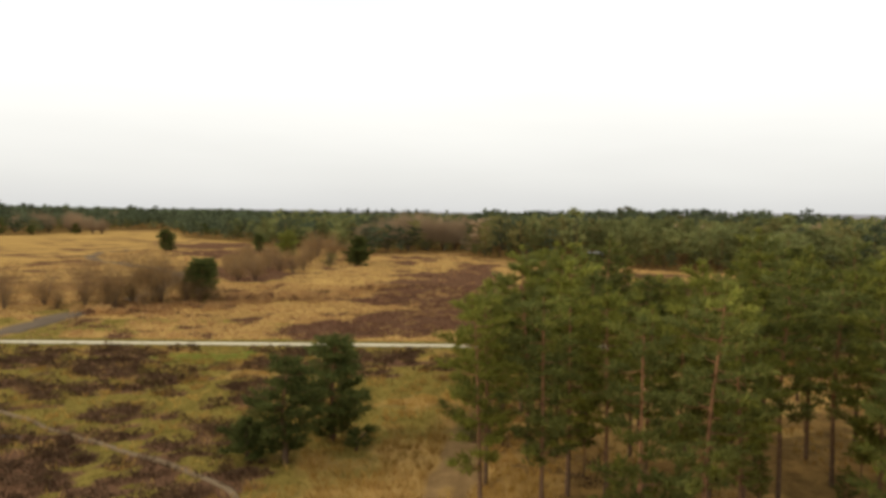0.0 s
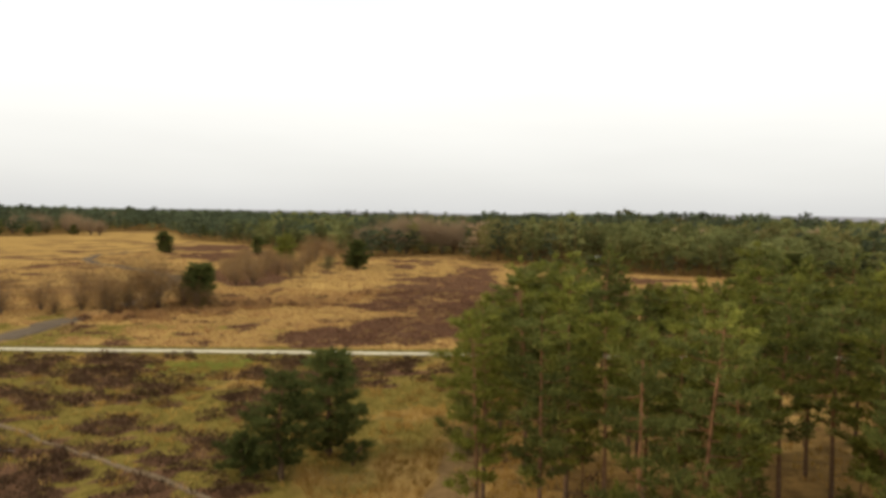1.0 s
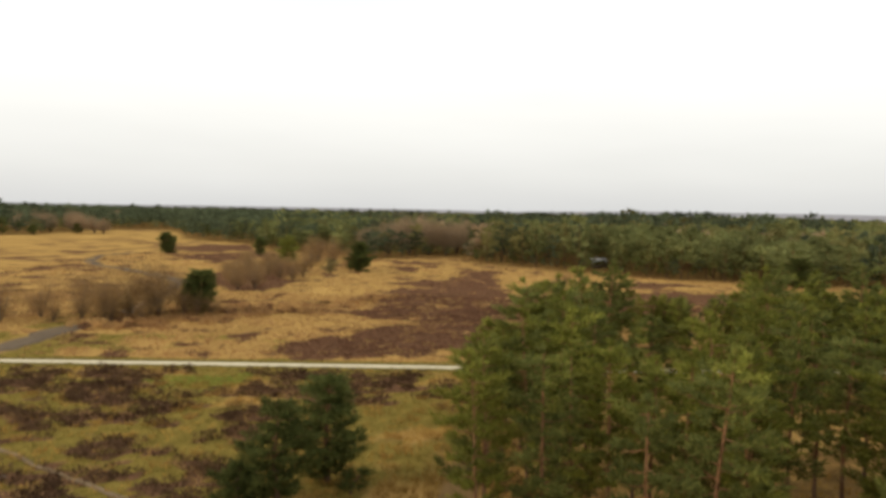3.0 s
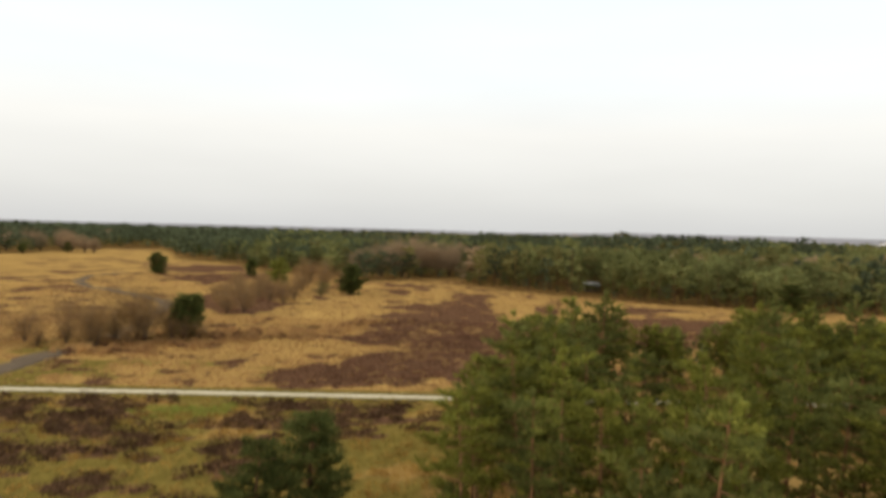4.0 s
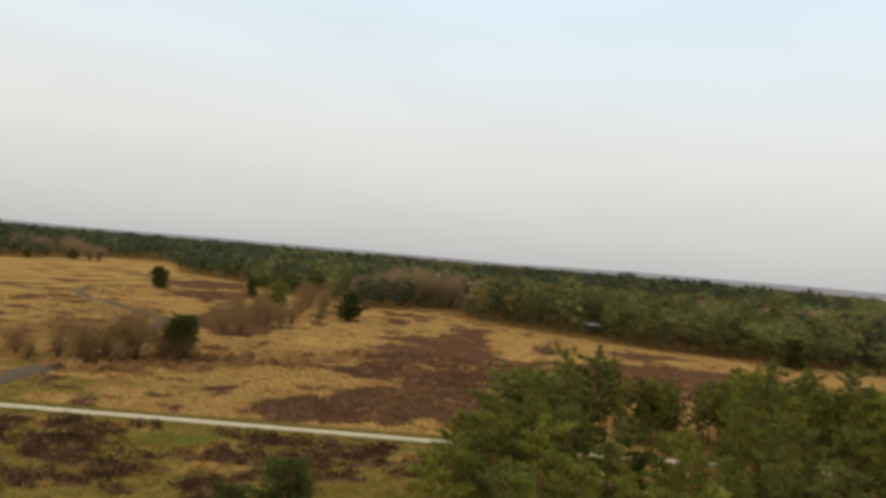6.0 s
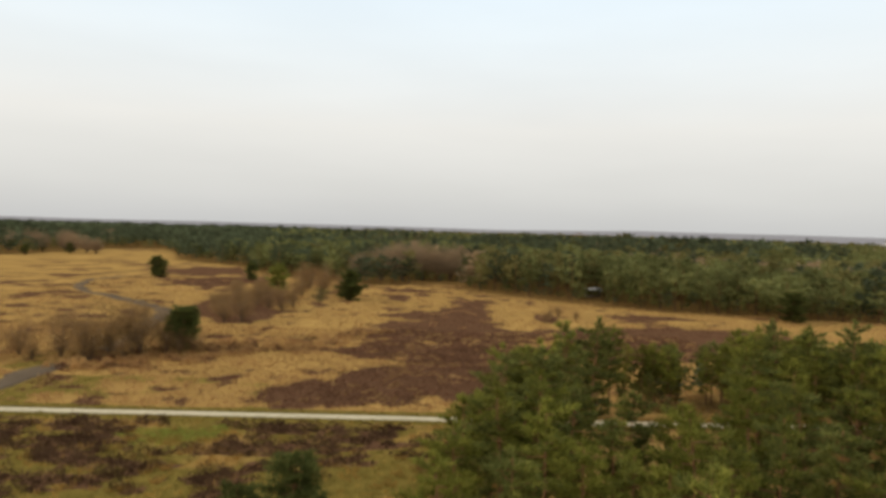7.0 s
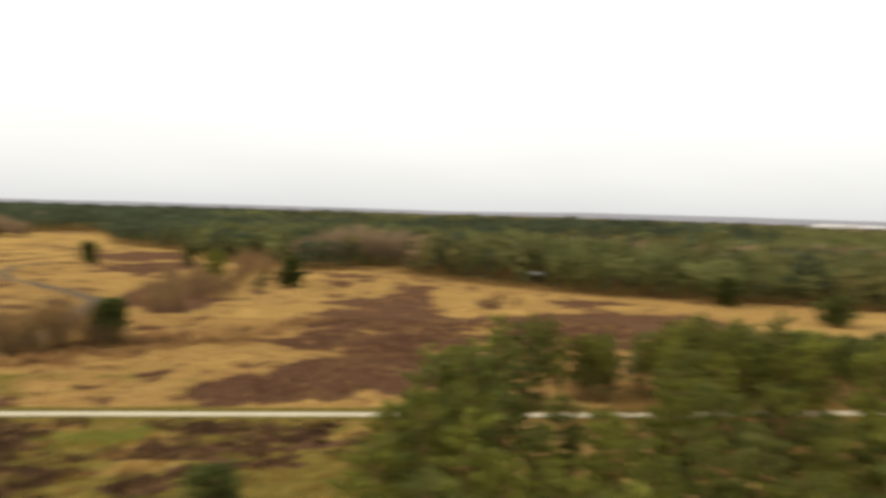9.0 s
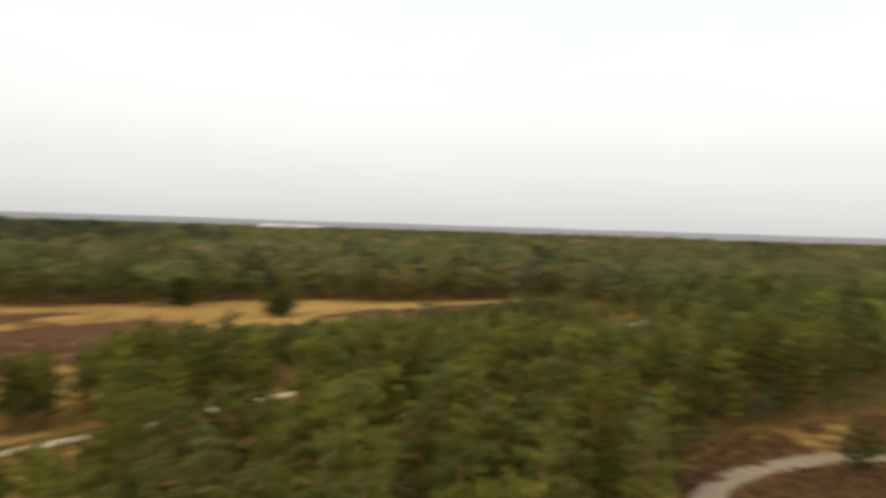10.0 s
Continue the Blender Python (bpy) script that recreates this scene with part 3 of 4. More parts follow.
def shrub_meshes(seed, height, radius, stems, twigs, material=TWIGS, size=0.42, wide=0.022, low=0.12):
    """A leafless shrub or tree: stems from one root that fork, and an uneven round haze of fine twigs."""
    rng = np.random.default_rng(seed)
    pieces, cen = [], []
    for k in range(stems):
        a, out = k * 2.4 + rng.uniform(-.4, .4), rng.uniform(0.1, 0.85)
        tip = np.array((math.cos(a) * radius * out, math.sin(a) * radius * out, height * rng.uniform(0.55, 0.92) * (1.0 - 0.45 * out * out)))
        mid = tip * np.array((0.45, 0.45, 0.5))
        pieces.append(tube([(0, 0, -0.2), mid, tip], [0.011 * height, 0.006 * height, 0.012], 4))
        for _ in range(6):
            q = rng.uniform(0.2, 0.95)
            p = tip * q * np.array((0.6 + 0.4 * q, 0.6 + 0.4 * q, 1))
            e = p + unit(rng, 1)[0] * np.array((1, 1, 0.5)) * radius * 0.5 + (0, 0, 0.2)
            pieces.append(tube([p, e], [0.022, 0.008], 3))
            n = twigs // (stems * 20)
            t = rng.uniform(0, 1, (n, 1))
            cen.append(p + (e - p) * t + rng.normal(0, 0.13 * radius, (n, 3)))
    lumps = unit(rng, 34) * rng.uniform(0.25, 1.0, (34, 1)) ** 0.7
    lumps = lumps * (radius, radius, height * 0.40) + (0, 0, height * (0.46 + low / 2))
    n = twigs * 7 // 10 // 34
    cen.append((lumps[:, None] + rng.normal(0, 0.22, (34, n, 3)) * (radius, radius, height * 0.34)).reshape(-1, 3))
    cen = np.concatenate(cen)
    cen[:, 2] = np.where(cen[:, 2] < low * height, rng.uniform(low * height, 0.45 * height, len(cen)), cen[:, 2])
    d = unit(rng, len(cen)) * (1, 1, 0.8) + (0, 0, 0.3)
    d /= np.linalg.norm(d, axis=1, keepdims=True)
    s = unit(rng, len(cen))
    s -= d * (s * d).sum(1, keepdims=True)
    s /= np.linalg.norm(s, axis=1, keepdims=True)
    tri = np.stack((cen + d * size, cen - d * size * 0.3 + s * wide, cen - d * size * 0.3 - s * wide), 1)
    v, f = joined([(p, np.asarray(q)) for p, q in pieces])
    return raw_mesh("stem", v, f, BARK_GREY, True), triangles("twig_crown", tri, material)


def shrub(name, meshes, m, label, category="shrub", group=""):
    ob = new(name)
    part("stem", meshes[0], ob)
    part("crown", meshes[1], ob)
    ob.matrix_basis = m
    return tagged(ob, label, category, group)


def at(x, y, turn=0.0, size=1.0, tall=1.0):
    return pose(x, y, float(ground_z(x, y)), 0, 0, turn) @ Matrix.Diagonal((size, size, size * tall, 1))


def jittered(rng, x0, x1, y0, y1, step):
    X, Y = np.meshgrid(np.arange(x0, x1, step), np.arange(y0, y1, step))
    x, y = X.ravel() + 0.5 * step * (np.arange(len(X.ravel())) // X.shape[1] % 2), Y.ravel()
    return x + rng.uniform(-0.42, 0.42, x.shape) * step, y + rng.uniform(-0.42, 0.42, x.shape) * step


# the pine grove beside the heath
rng = np.random.default_rng(7)
GROVE = []
GROVE_PINES = []
for i in range(9):
    h, low, r, k = rng.uniform(10.2, 12.2), rng.uniform(0.14, 0.40), rng.uniform(1.6, 2.15), int(rng.integers(32, 39))
    pine = pine_frame(100 + i, h, low, r, k, 0.11, top=0.12, forks=2.35, pad=0.47)
    trunk = raw_mesh("trunk", *pine[0], BARK, True)
    GROVE.append([(trunk, triangles("crown", sprays(200 + i, pine, per, blade, slim), NEEDLES)) for per, blade, slim in ((30, 0.245, 0.2), (12, 0.37, 0.26))])
    GROVE_PINES.append(sprays(300 + i, pine_frame(100 + i, h, low, r, 22, top=0.12, forks=1.9, pad=0.6), 6, 0.5, 0.3))
px, py = jittered(rng, 1, 172, 12, 112, 3.8)
keep = (inside(px, py, OPEN_HEATH) < -1.2) & (inside(px, py, CLEARING) < -1.8) & (beside(px, py, CYCLE_PATH) > 3.4) & (beside(px, py, SAND_TRACK) > 1.6)
keep &= (fbm(px, py, 10, 61) > 0.37) & (np.hypot((px - 19) / 3, (py - 66) / 5) > 1) & ((px > 6) | (py > 26)) & (py > 22 - 0.1 * px)
px, py = px[keep], py[keep]
qx, qy = jittered(rng, 14, 150, 77, 107, 2.9)
keep = (inside(qx, qy, OPEN_HEATH) < -1.0) & (beside(qx, qy, CYCLE_PATH) > 2.3) & (np.hypot((qx - 25) / 4, (qy - 83) / 3) > 1) & (np.hypot((qx - 35) / 3, (qy - 92) / 2) > 1)
px, py = np.append(px, qx[keep]), np.append(py, qy[keep])
px, py = np.append(px, (1.0, 1.6, 2.2, 2.6, 3.6, 32, 34, 37, 36, 40.5, 43, 39.5, 46)), np.append(py, (30.5, 35.5, 41.5, 48.5, 56, 60, 65, 62, 68.5, 66.5, 69, 58, 66))
keep = ((inside(px, py, GROVE_GAP) < 0) | (py < 52)) & (inside(px, py, SMALL_GAP) < 0)
px, py = px[keep], py[keep]
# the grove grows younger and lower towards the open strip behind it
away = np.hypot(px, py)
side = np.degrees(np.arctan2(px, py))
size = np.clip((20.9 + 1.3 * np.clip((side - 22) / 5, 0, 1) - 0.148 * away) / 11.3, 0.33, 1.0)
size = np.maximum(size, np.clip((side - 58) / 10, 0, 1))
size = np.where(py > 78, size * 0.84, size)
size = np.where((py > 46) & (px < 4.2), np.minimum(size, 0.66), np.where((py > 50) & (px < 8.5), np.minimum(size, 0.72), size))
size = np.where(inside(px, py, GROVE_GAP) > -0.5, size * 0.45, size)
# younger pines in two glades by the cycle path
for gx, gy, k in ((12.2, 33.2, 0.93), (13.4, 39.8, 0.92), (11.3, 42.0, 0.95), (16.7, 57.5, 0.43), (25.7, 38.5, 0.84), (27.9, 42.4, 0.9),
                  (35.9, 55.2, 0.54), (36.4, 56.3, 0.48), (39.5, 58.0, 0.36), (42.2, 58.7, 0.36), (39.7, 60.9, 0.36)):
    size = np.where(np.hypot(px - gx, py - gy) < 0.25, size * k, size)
order = np.argsort(np.hypot(px - 20, py - 20))
grove_first, grove_rest = order[:272], order[272:]
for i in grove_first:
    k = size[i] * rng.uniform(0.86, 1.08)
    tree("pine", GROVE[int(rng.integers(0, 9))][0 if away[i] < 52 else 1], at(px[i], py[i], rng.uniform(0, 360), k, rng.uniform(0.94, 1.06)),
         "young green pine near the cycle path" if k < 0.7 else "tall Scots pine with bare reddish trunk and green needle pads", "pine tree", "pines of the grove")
# young pines under the grove
for k in range(24):
    x, y = rng.uniform(5, 34), rng.uniform(25, 46)
    tree("young_pine", GROVE[int(rng.integers(0, 9))][1], at(x, y, rng.uniform(0, 360), rng.uniform(0.20, 0.36)), "young green pine under the taller pines of the grove",
         "pine tree", "young pines under the grove")

for x, y, k in ((17.5, 50, 0.34), (20.5, 51.5, 0.3), (18.6, 54, 0.32), (21.5, 56, 0.28), (19.2, 58, 0.26), (23, 60, 0.24), (16.8, 57, 0.3), (24.5, 64, 0.2),
                (22, 66.5, 0.2), (25.2, 67.5, 0.18), (27.6, 65.5, 0.24), (20.2, 63, 0.26), (29.2, 69, 0.2), (23.6, 78.5, 0.3), (27, 79, 0.32), (20.5, 77.5, 0.3), (29.5, 62, 0.3), (22.3, 62.5, 0.27), (26.2, 63, 0.26)):
    tree("young_pine", GROVE[int(rng.integers(0, 9))][1], at(x, y, rng.uniform(0, 360), k), "young green pine in a grassy gap of the grove", "pine tree", "young pines in the gap")

# pines that stand alone on the heath
tree("pine", pine_meshes(11, 6.5, 0.07, 2.7, 56, 0.22, 46, NEEDLES_DARK, 0.18, 0.1, 0.36, forks=2.3, pad=0.56, short=0.5), at(-7.3, 42.0, 200), "broad dark green pine with branches down to the grass", "pine tree")
tree("pine", pine_meshes(21, 5.8, 0.10, 2.2, 46, 0.22, 46, NEEDLES_DARK, 0.15, -0.1, 0.36, forks=2.3, pad=0.54, short=0.5), at(-9.3, 38.0, 60), "dark green pine grown into a broader one", "pine tree")
EDGE_PINE = pine_meshes(23, 11.4, 0.22, 2.3, 46, 0.245, 38, NEEDLES, 0.13, 0, 0.05, forks=2.35, pad=0.52, short=0.65)
for x, y, turn, k in ((5.0, 48.8, 0, 1.0), (7.7, 50.4, 140, 1.02)):
    tree("pine", EDGE_PINE, at(x, y, turn, k), "tall green pine at the grove's edge beside a sandy track", "pine tree", "pines of the grove")
tree("pine_bush", pine_meshes(12, 2.2, 0.06, 1.7, 20, 0.2, 56, NEEDLES_DARK, 0.09, pad=0.45), at(-11.6, 38.6, 10), "low dark green pine bush beside a larger pine", "pine bush")
tree("pine_bush", pine_meshes(13, 1.3, 0.08, 1.1, 8, 0.18, 40, NEEDLES_DARK, 0.08, pad=0.4), at(-5.7, 40.4, 80), "small dark green pine bush in dry grass", "pine bush")
tree("pine", pine_meshes(14, 6.5, 0.03, 2.35, 90, 0.25, 56, NEEDLES_DARK, 0.2, 0, -0.05, forks=2.4, pad=0.7, short=0.78), at(-37.2, 104.5), "round dark pine among leafless shrubs", "pine tree")
tree("pine", pine_meshes(15, 7.0, 0.02, 3.1, 46, 0.36, 50, NEEDLES_DARK, 0.2, 0, 0.2, forks=1.8, pad=1.0), at(-94, 233), "dark pine at the edge of the open heath", "pine tree")
tree("pine", pine_meshes(16, 6.0, 0.03, 2.6, 36, 0.46, 34, NEEDLES_DARK, 0.15, 0, 0.5, forks=1.8, pad=0.7), at(-62, 230), "dark young pine beside a heather patch", "pine tree")
tree("pine", pine_meshes(17, 7.4, 0.03, 4.4, 44, 0.46, 40, NEEDLES_DARK, 0.2, 0, 0.4, forks=1.8, pad=0.8), at(-22.5, 180), "broad dark pine on the straw-coloured grass", "pine tree")
tree("pine", pine_meshes(18, 9.0, 0.3, 3.0, 30, 0.42, 26, NEEDLES, 0.2, 0, 0.3, forks=1.8, pad=0.8), at(-40, 175), "green pine behind leafless shrubs", "pine tree")
tree("pine", pine_meshes(19, 5.6, 0.05, 4.0, 40, 0.42, 30, NEEDLES_DARK, 0.2, 0, 0.2, forks=1.8, pad=0.8), at(89, 131), "round dark pine on the straw-coloured strip", "pine tree")
tree("pine", pine_meshes(20, 4.6, 0.05, 2.1, 26, 0.24, 30, NEEDLES_DARK, 0.14, 0, 0.3), at(72.6, 18.7), "small dark pine beside the curved sandy track", "pine tree")
for i, (x, y, k) in enumerate(((-217, 336, 0.8), (-206, 343, 0.45), (-232, 345, 1.0), (-196, 366, 0.5))):
    tree("tree", pine_meshes(30 + i, 11 * k, 0.1, 4.2 * k, 18, 0.6, 20, NEEDLES_DARK, 0.2, 0, 0.2, forks=1.6, pad=0.9), at(x, y), "dark tree before the far wood on dry grass", "tree", "trees before the far wood")

tree("pine", pine_meshes(22, 6.8, 0.05, 3.3, 40, 0.42, 40, NEEDLES_DARK, 0.2, 0, 0.2, forks=1.7, pad=0.9), at(80, 157), "broad dark pine standing out from the wood's edge", "pine tree")
for i, (x, y, k) in enumerate(((70, 203, 1.0), (91, 196, 0.95), (97, 203, 1.05), (124, 168, 0.95))):
    tree("tree", pine_meshes(45 + i, 11.4 * k, 0.25, 3.6 * k, 22, 0.6, 26, OLIVE, 0.2, 0, 0.1, forks=1.6, pad=1.1), at(x, y), "yellow-green tree rising from the darker wood", "tree", "yellow-green trees in the wood")
shrub("bush", shrub_meshes(61, 1.7, 1.1, 9, 1500, OLIVE, 0.16, 0.02, 0.02), at(1.2, 42.6), "low olive-green bush beside a sandy track under the pines", "bush")

# leafless shrubs
BARE = [shrub_meshes(50 + i, 8.2, 3.1 + 0.3 * i, 12, 3000, size=0.55, low=0.05) for i in range(4)]
r2 = np.random.default_rng(17)
for x, y, k in ((-57.3, 98, 0.8), (-60.5, 94, 0.8), (-51.6, 98, 0.9), (-49.6, 101, 0.95), (-48.2, 97.5, 0.7), (-45.8, 100, 1.0), (-43.6, 102, 1.08), (-41.6, 100.5, 0.95), (-39.6, 104.5, 0.85),
                (-46.6, 96.5, 0.5), (-53.8, 95, 0.45), (-42.6, 97, 0.5), (-36.6, 101.6, 0.48), (-38.4, 101.4, 0.5), (-35.2, 103.4, 0.45)):
    shrub("shrub", BARE[int(r2.integers(0, 4))], at(x, y, r2.uniform(0, 360), k), "leafless brown shrub in dry grass beside a track", "shrub", "leafless shrubs by the track")
for x, y, k in ((-40.5, 134, 0.85), (-38, 137, 0.95), (-44, 142, 0.9), (-34, 153, 0.9), (-33, 160, 0.95), (-45, 158, 0.8), (-49, 171, 0.85), (-44, 172, 0.9), (-46, 151, 0.7), (-42, 154, 0.75), (-51, 160, 0.6), (-52, 180, 0.8), (-46, 186, 0.9), (-38, 158, 0.9), (-42, 163, 0.9), (-47, 165, 0.9),
                (-36, 184, 1.0), (-32, 192, 1.1), (-27, 196, 1.1), (-38, 206, 1.3), (-34, 210, 1.25), (-41, 213, 1.2), (-25, 181, 0.8)):
    shrub("shrub", BARE[int(r2.integers(0, 4))], at(x, y, r2.uniform(0, 360), k * 0.82), "leafless grey-brown shrub beside a heather patch", "shrub", "leafless shrubs on the heath")
pale = shrub_meshes(60, 4.0, 1.9, 8, 1200, OLIVE)
shrub("shrub", pale, at(-28.6, 170, 0, 1.15), "pale yellowish shrub on dry grass", "shrub")
for x, y, k in ((24, 149, 0.42), (27, 156, 0.38), (22.5, 145, 0.3), (30, 151, 0.3)):
    shrub("shrub", BARE[int(r2.integers(0, 4))], at(x, y, r2.uniform(0, 360), k), "small leafless reddish shrub on the straw-coloured strip", "shrub", "small shrubs on the strip")
BARE_TREES = [shrub_meshes(80 + i, 13.0, 5.6, 15, 4200, TWIGS_FAR, 0.95, 0.05, 0.2) for i in range(3)]
for x, y, k in ((-27, 238, 0.8), (-20, 243, 0.95), (-13, 246, 1.06), (-6, 249, 1.06), (0, 247, 0.95), (-16, 254, 1.08), (-8, 257, 1.1), (4, 256, 1.0)):
    shrub("bare_tree", BARE_TREES[int(r2.integers(0, 3))], at(x, y, r2.uniform(0, 360), k), "leafless brown tree with a rounded twiggy crown beside conifers", "bare tree", "leafless trees at the wood's edge")
for x, y, k in ((-232, 372, 0.8), (-224, 380, 0.95), (-215, 374, 0.9), (-207, 382, 0.95), (-199, 376, 0.85), (-190, 372, 0.75), (-183, 368, 0.7), (-240, 384, 0.9), (-212, 392, 1.0)):
    shrub("bare_tree", BARE_TREES[int(r2.integers(0, 3))], at(x, y, r2.uniform(0, 360), k), "leafless brown tree before the far wood", "bare tree", "leafless trees before the far wood")


# ---- the woods farther off, too many to count ----
def stems(x, y, height):
    n, a, r = len(x), np.arange(3) * 2.1, 0.15
    base = np.stack((x[:, None] + r * np.cos(a), y[:, None] + r * np.sin(a), np.full((n, 3), -0.3)), 2)
    top = np.stack((x[:, None] + r * .5 * np.cos(a), y[:, None] + r * .5 * np.sin(a), np.repeat(height[:, None], 3, 1)), 2)
    i = (np.arange(n) * 6)[:, None]
    f = np.concatenate([i + np.array(q) for q in ((0, 1, 4, 3), (1, 2, 5, 4), (2, 0, 3, 5))])
    return raw_mesh("trunks", np.concatenate((base, top), 1).reshape(-1, 3), f, BARK)


def forest(name, rng, kinds, x, y, size, tall, material, label, trunks=True, dim=0.0, vary=0.32):
    """Many pines in one mesh. kinds: needle blades of a few pines; size and tall: scales across and upwards."""
    which, turn = rng.integers(0, len(kinds), len(x)), rng.uniform(0, 2 * np.pi, len(x))
    tint, tris, tints = rng.uniform(-vary, vary, len(x)) + dim, [], []
    for k, tri in enumerate(kinds):
        i = np.nonzero(which == k)[0]
        c, w = np.cos(turn[i])[:, None, None], np.sin(turn[i])[:, None, None]
        sx, sz = size[i][:, None, None], tall[i][:, None, None]
        t = np.empty((len(i), *tri.shape), np.float32)
        t[..., 0] = (tri[..., 0] * c - tri[..., 1] * w) * sx + x[i][:, None, None]
        t[..., 1] = (tri[..., 0] * w + tri[..., 1] * c) * sx + y[i][:, None, None]
        t[..., 2] = tri[..., 2] * sz
        tris.append(t.reshape(-1, 3, 3))
        tints.append(np.repeat(tint[i], len(tri) * 3))
    me = triangles(name, np.concatenate(tris), material)
    me.attributes.new("plant", "FLOAT", "POINT").data.foreach_set("value", np.concatenate(tints).astype(np.float32))
    ob = tagged(new(name, me), label, "wood", kind="stuff")
    if trunks:
        part("trunks", stems(x, y, 8.5 * tall), ob)
    return ob


def woodland(rng, x0, x1, y0, y1, step, near, far):
    x, y = jittered(rng, x0, x1, y0, y1, step)
    d = np.hypot(x, y)
    ok = (d >= near) & (d < far) & (inside(x, y, OPEN_HEATH) < -1.0 - 7 * np.maximum(fbm(x, y, 16, 67) - 0.45, 0) * 2) & (inside(x, y, CLEARING) < -1.5) & (beside(x, y, CYCLE_PATH) > 3)
    ok &= np.abs(np.arctan2(x, y + 25) - radians(24)) < radians(66)
    ok &= beside(x, y, [(40.5, 178), (45.3, 206)]) > 2.4
    return x[ok], y[ok]


def plant(step, near, far, kinds_of_pine, spread, trunks):
    rng = np.random.default_rng(int(step * 10) + 3)
    x, y = woodland(rng, -far * 0.85, far, 10, far, step, near, far)
    pick = rng.permutation(len(x))
    if near < 120:
        pick = pick[~((x[pick] < 173) & (y[pick] < 113))]
    x, y = x[pick], y[pick]
    free = ((np.abs(x + 11) > 21) | (np.abs(y - 248) > 12)) & ((np.abs(x + 211) > 34) | (np.abs(y - 380) > 15))
    x, y = x[free], y[free]
    tone = fbm(x, y, 60, 71) + rng.normal(0, 0.10, len(x))
    tall = 7.6 + 2.4 * fbm(x, y, 90, 83) + rng.normal(0, 1.5, len(x)) + np.where(x < -120, 0.8, 0) + np.where((x < -225) & (y < 520), 3.4, 0) + 1.8 * (value_noise(x, y, 160, 87) > 0.66)
    tall = tall + np.where((np.hypot(x, y) > 400) & (np.hypot(x, y) < 540) & (x > 20) & (x < 212) & (value_noise(x, y, 45, 97) > 0.35), rng.uniform(2.0, 5.5, len(x)), 0)
    deep = np.minimum(-inside(x, y, OPEN_HEATH), 40)
    tall = tall * np.where(deep < 9, rng.uniform(0.78, 1.05, len(x)), 1.0)
    tone = np.where((x < -60) & (tone >= 0.66), 0.53, tone)
    for cx, cy, cr in ((158, 84, 11), (-205, 468, 20), (-184, 470, 16)):
        tone = np.where(np.hypot(x - cx, y - cy) < cr, 0.8, tone)
    tall = tall + 2.5 * (np.hypot(x - 158, y - 84) < 11)
    away = np.hypot(x, y)
    tone = np.where((away > 390) & (away < 560) & (x > -300) & (x < 212) & (rng.uniform(0, 1, len(x)) < 0.85), 0.52, tone)
    tone = np.where((x < -140) & (tone < 0.66), 0.53, tone)
    tone = np.where((y > 200) & (x > -130) & (x < 12) & (deep < 45) & (tone > 0.45) & (tone < 0.66), 0.52, tone)
    rad = spread * rng.uniform(0.8, 1.25, len(x))
    kinds = (("pine_wood", tone < 0.49, NEEDLES_FAR, "distant green pine wood beyond the heath"),
             ("dark_wood", (tone >= 0.49) & (tone < 0.56), NEEDLES_BLUE, "distant dark green conifer wood"),
             ("olive_wood", (tone >= 0.56) & (tone < 0.76), OLIVE, "distant olive-green trees in the wood"),
             ("bare_wood", tone >= 0.76, TWIGS_FAR, "distant leafless brown trees in the wood"))
    if near < 400:
        d0 = 50 if near < 120 else near
        ux, uy = woodland(rng, -min(far, 520), min(far, 330), 10, min(far, 520), 2.6 if near < 120 else 4.0, d0, far)
        edge = np.minimum(-inside(ux, uy, OPEN_HEATH), -inside(ux, uy, CLEARING)) < 8
        ux, uy = ux[edge], uy[edge]
        for m in range(3):
            pick = slice(m, None, 3)
            k = len(ux[pick])
            grow = rng.uniform(0.2, 0.5, k) * (1 + 0.5 * (near > 200))
            forest("undergrowth", rng, FAR_PINES, ux[pick], uy[pick], grow * 1.3, grow, (NEEDLES_BLUE, NEEDLES_DARK, NEEDLES_FAR)[m], "scrub and young trees along the edge of the wood", False)
    for name, sel, mat, label in kinds:
        if sel.sum():
            forest(name, rng, kinds_of_pine, x[sel], y[sel], rad[sel], tall[sel] / 10, mat, label, trunks)


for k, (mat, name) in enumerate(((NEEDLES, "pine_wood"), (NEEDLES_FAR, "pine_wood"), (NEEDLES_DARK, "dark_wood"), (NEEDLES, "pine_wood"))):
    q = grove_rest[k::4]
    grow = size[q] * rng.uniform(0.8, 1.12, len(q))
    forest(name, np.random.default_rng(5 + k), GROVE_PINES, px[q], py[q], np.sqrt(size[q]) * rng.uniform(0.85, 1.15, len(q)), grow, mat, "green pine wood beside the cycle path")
WOOD_PINES = [sprays(400 + i, pine_frame(400 + i, 10, 0.24 + 0.03 * i, 2.7 + 0.12 * i, 11, top=0.0, forks=1.1, pad=1.15), 9, 0.64, 0.38, 0.6) for i in range(7)]
FAR_PINES = [sprays(420 + i, pine_frame(420 + i, 10, 0.3, 2.6, 8, top=0.12, forks=0.9, pad=1.1), 4, 0.88, 0.4, 0.5) for i in range(5)]
ROW_PINES = [sprays(440 + i, pine_frame(440 + i, 10, 0.15, 1.5, 16, cone=True, forks=1.4, pad=0.5), 7, 0.36, 0.36, 0.6) for i in range(4)]
r3 = np.random.default_rng(41)
row = [(az, d) for a0, a1, n in ((-9, -1, 34), (3.6, 10.6, 30), (11, 14.4, 20), (17.4, 22.4, 80)) for az, d in zip(r3.uniform(a0, a1, n), r3.uniform(450, 490, n))]
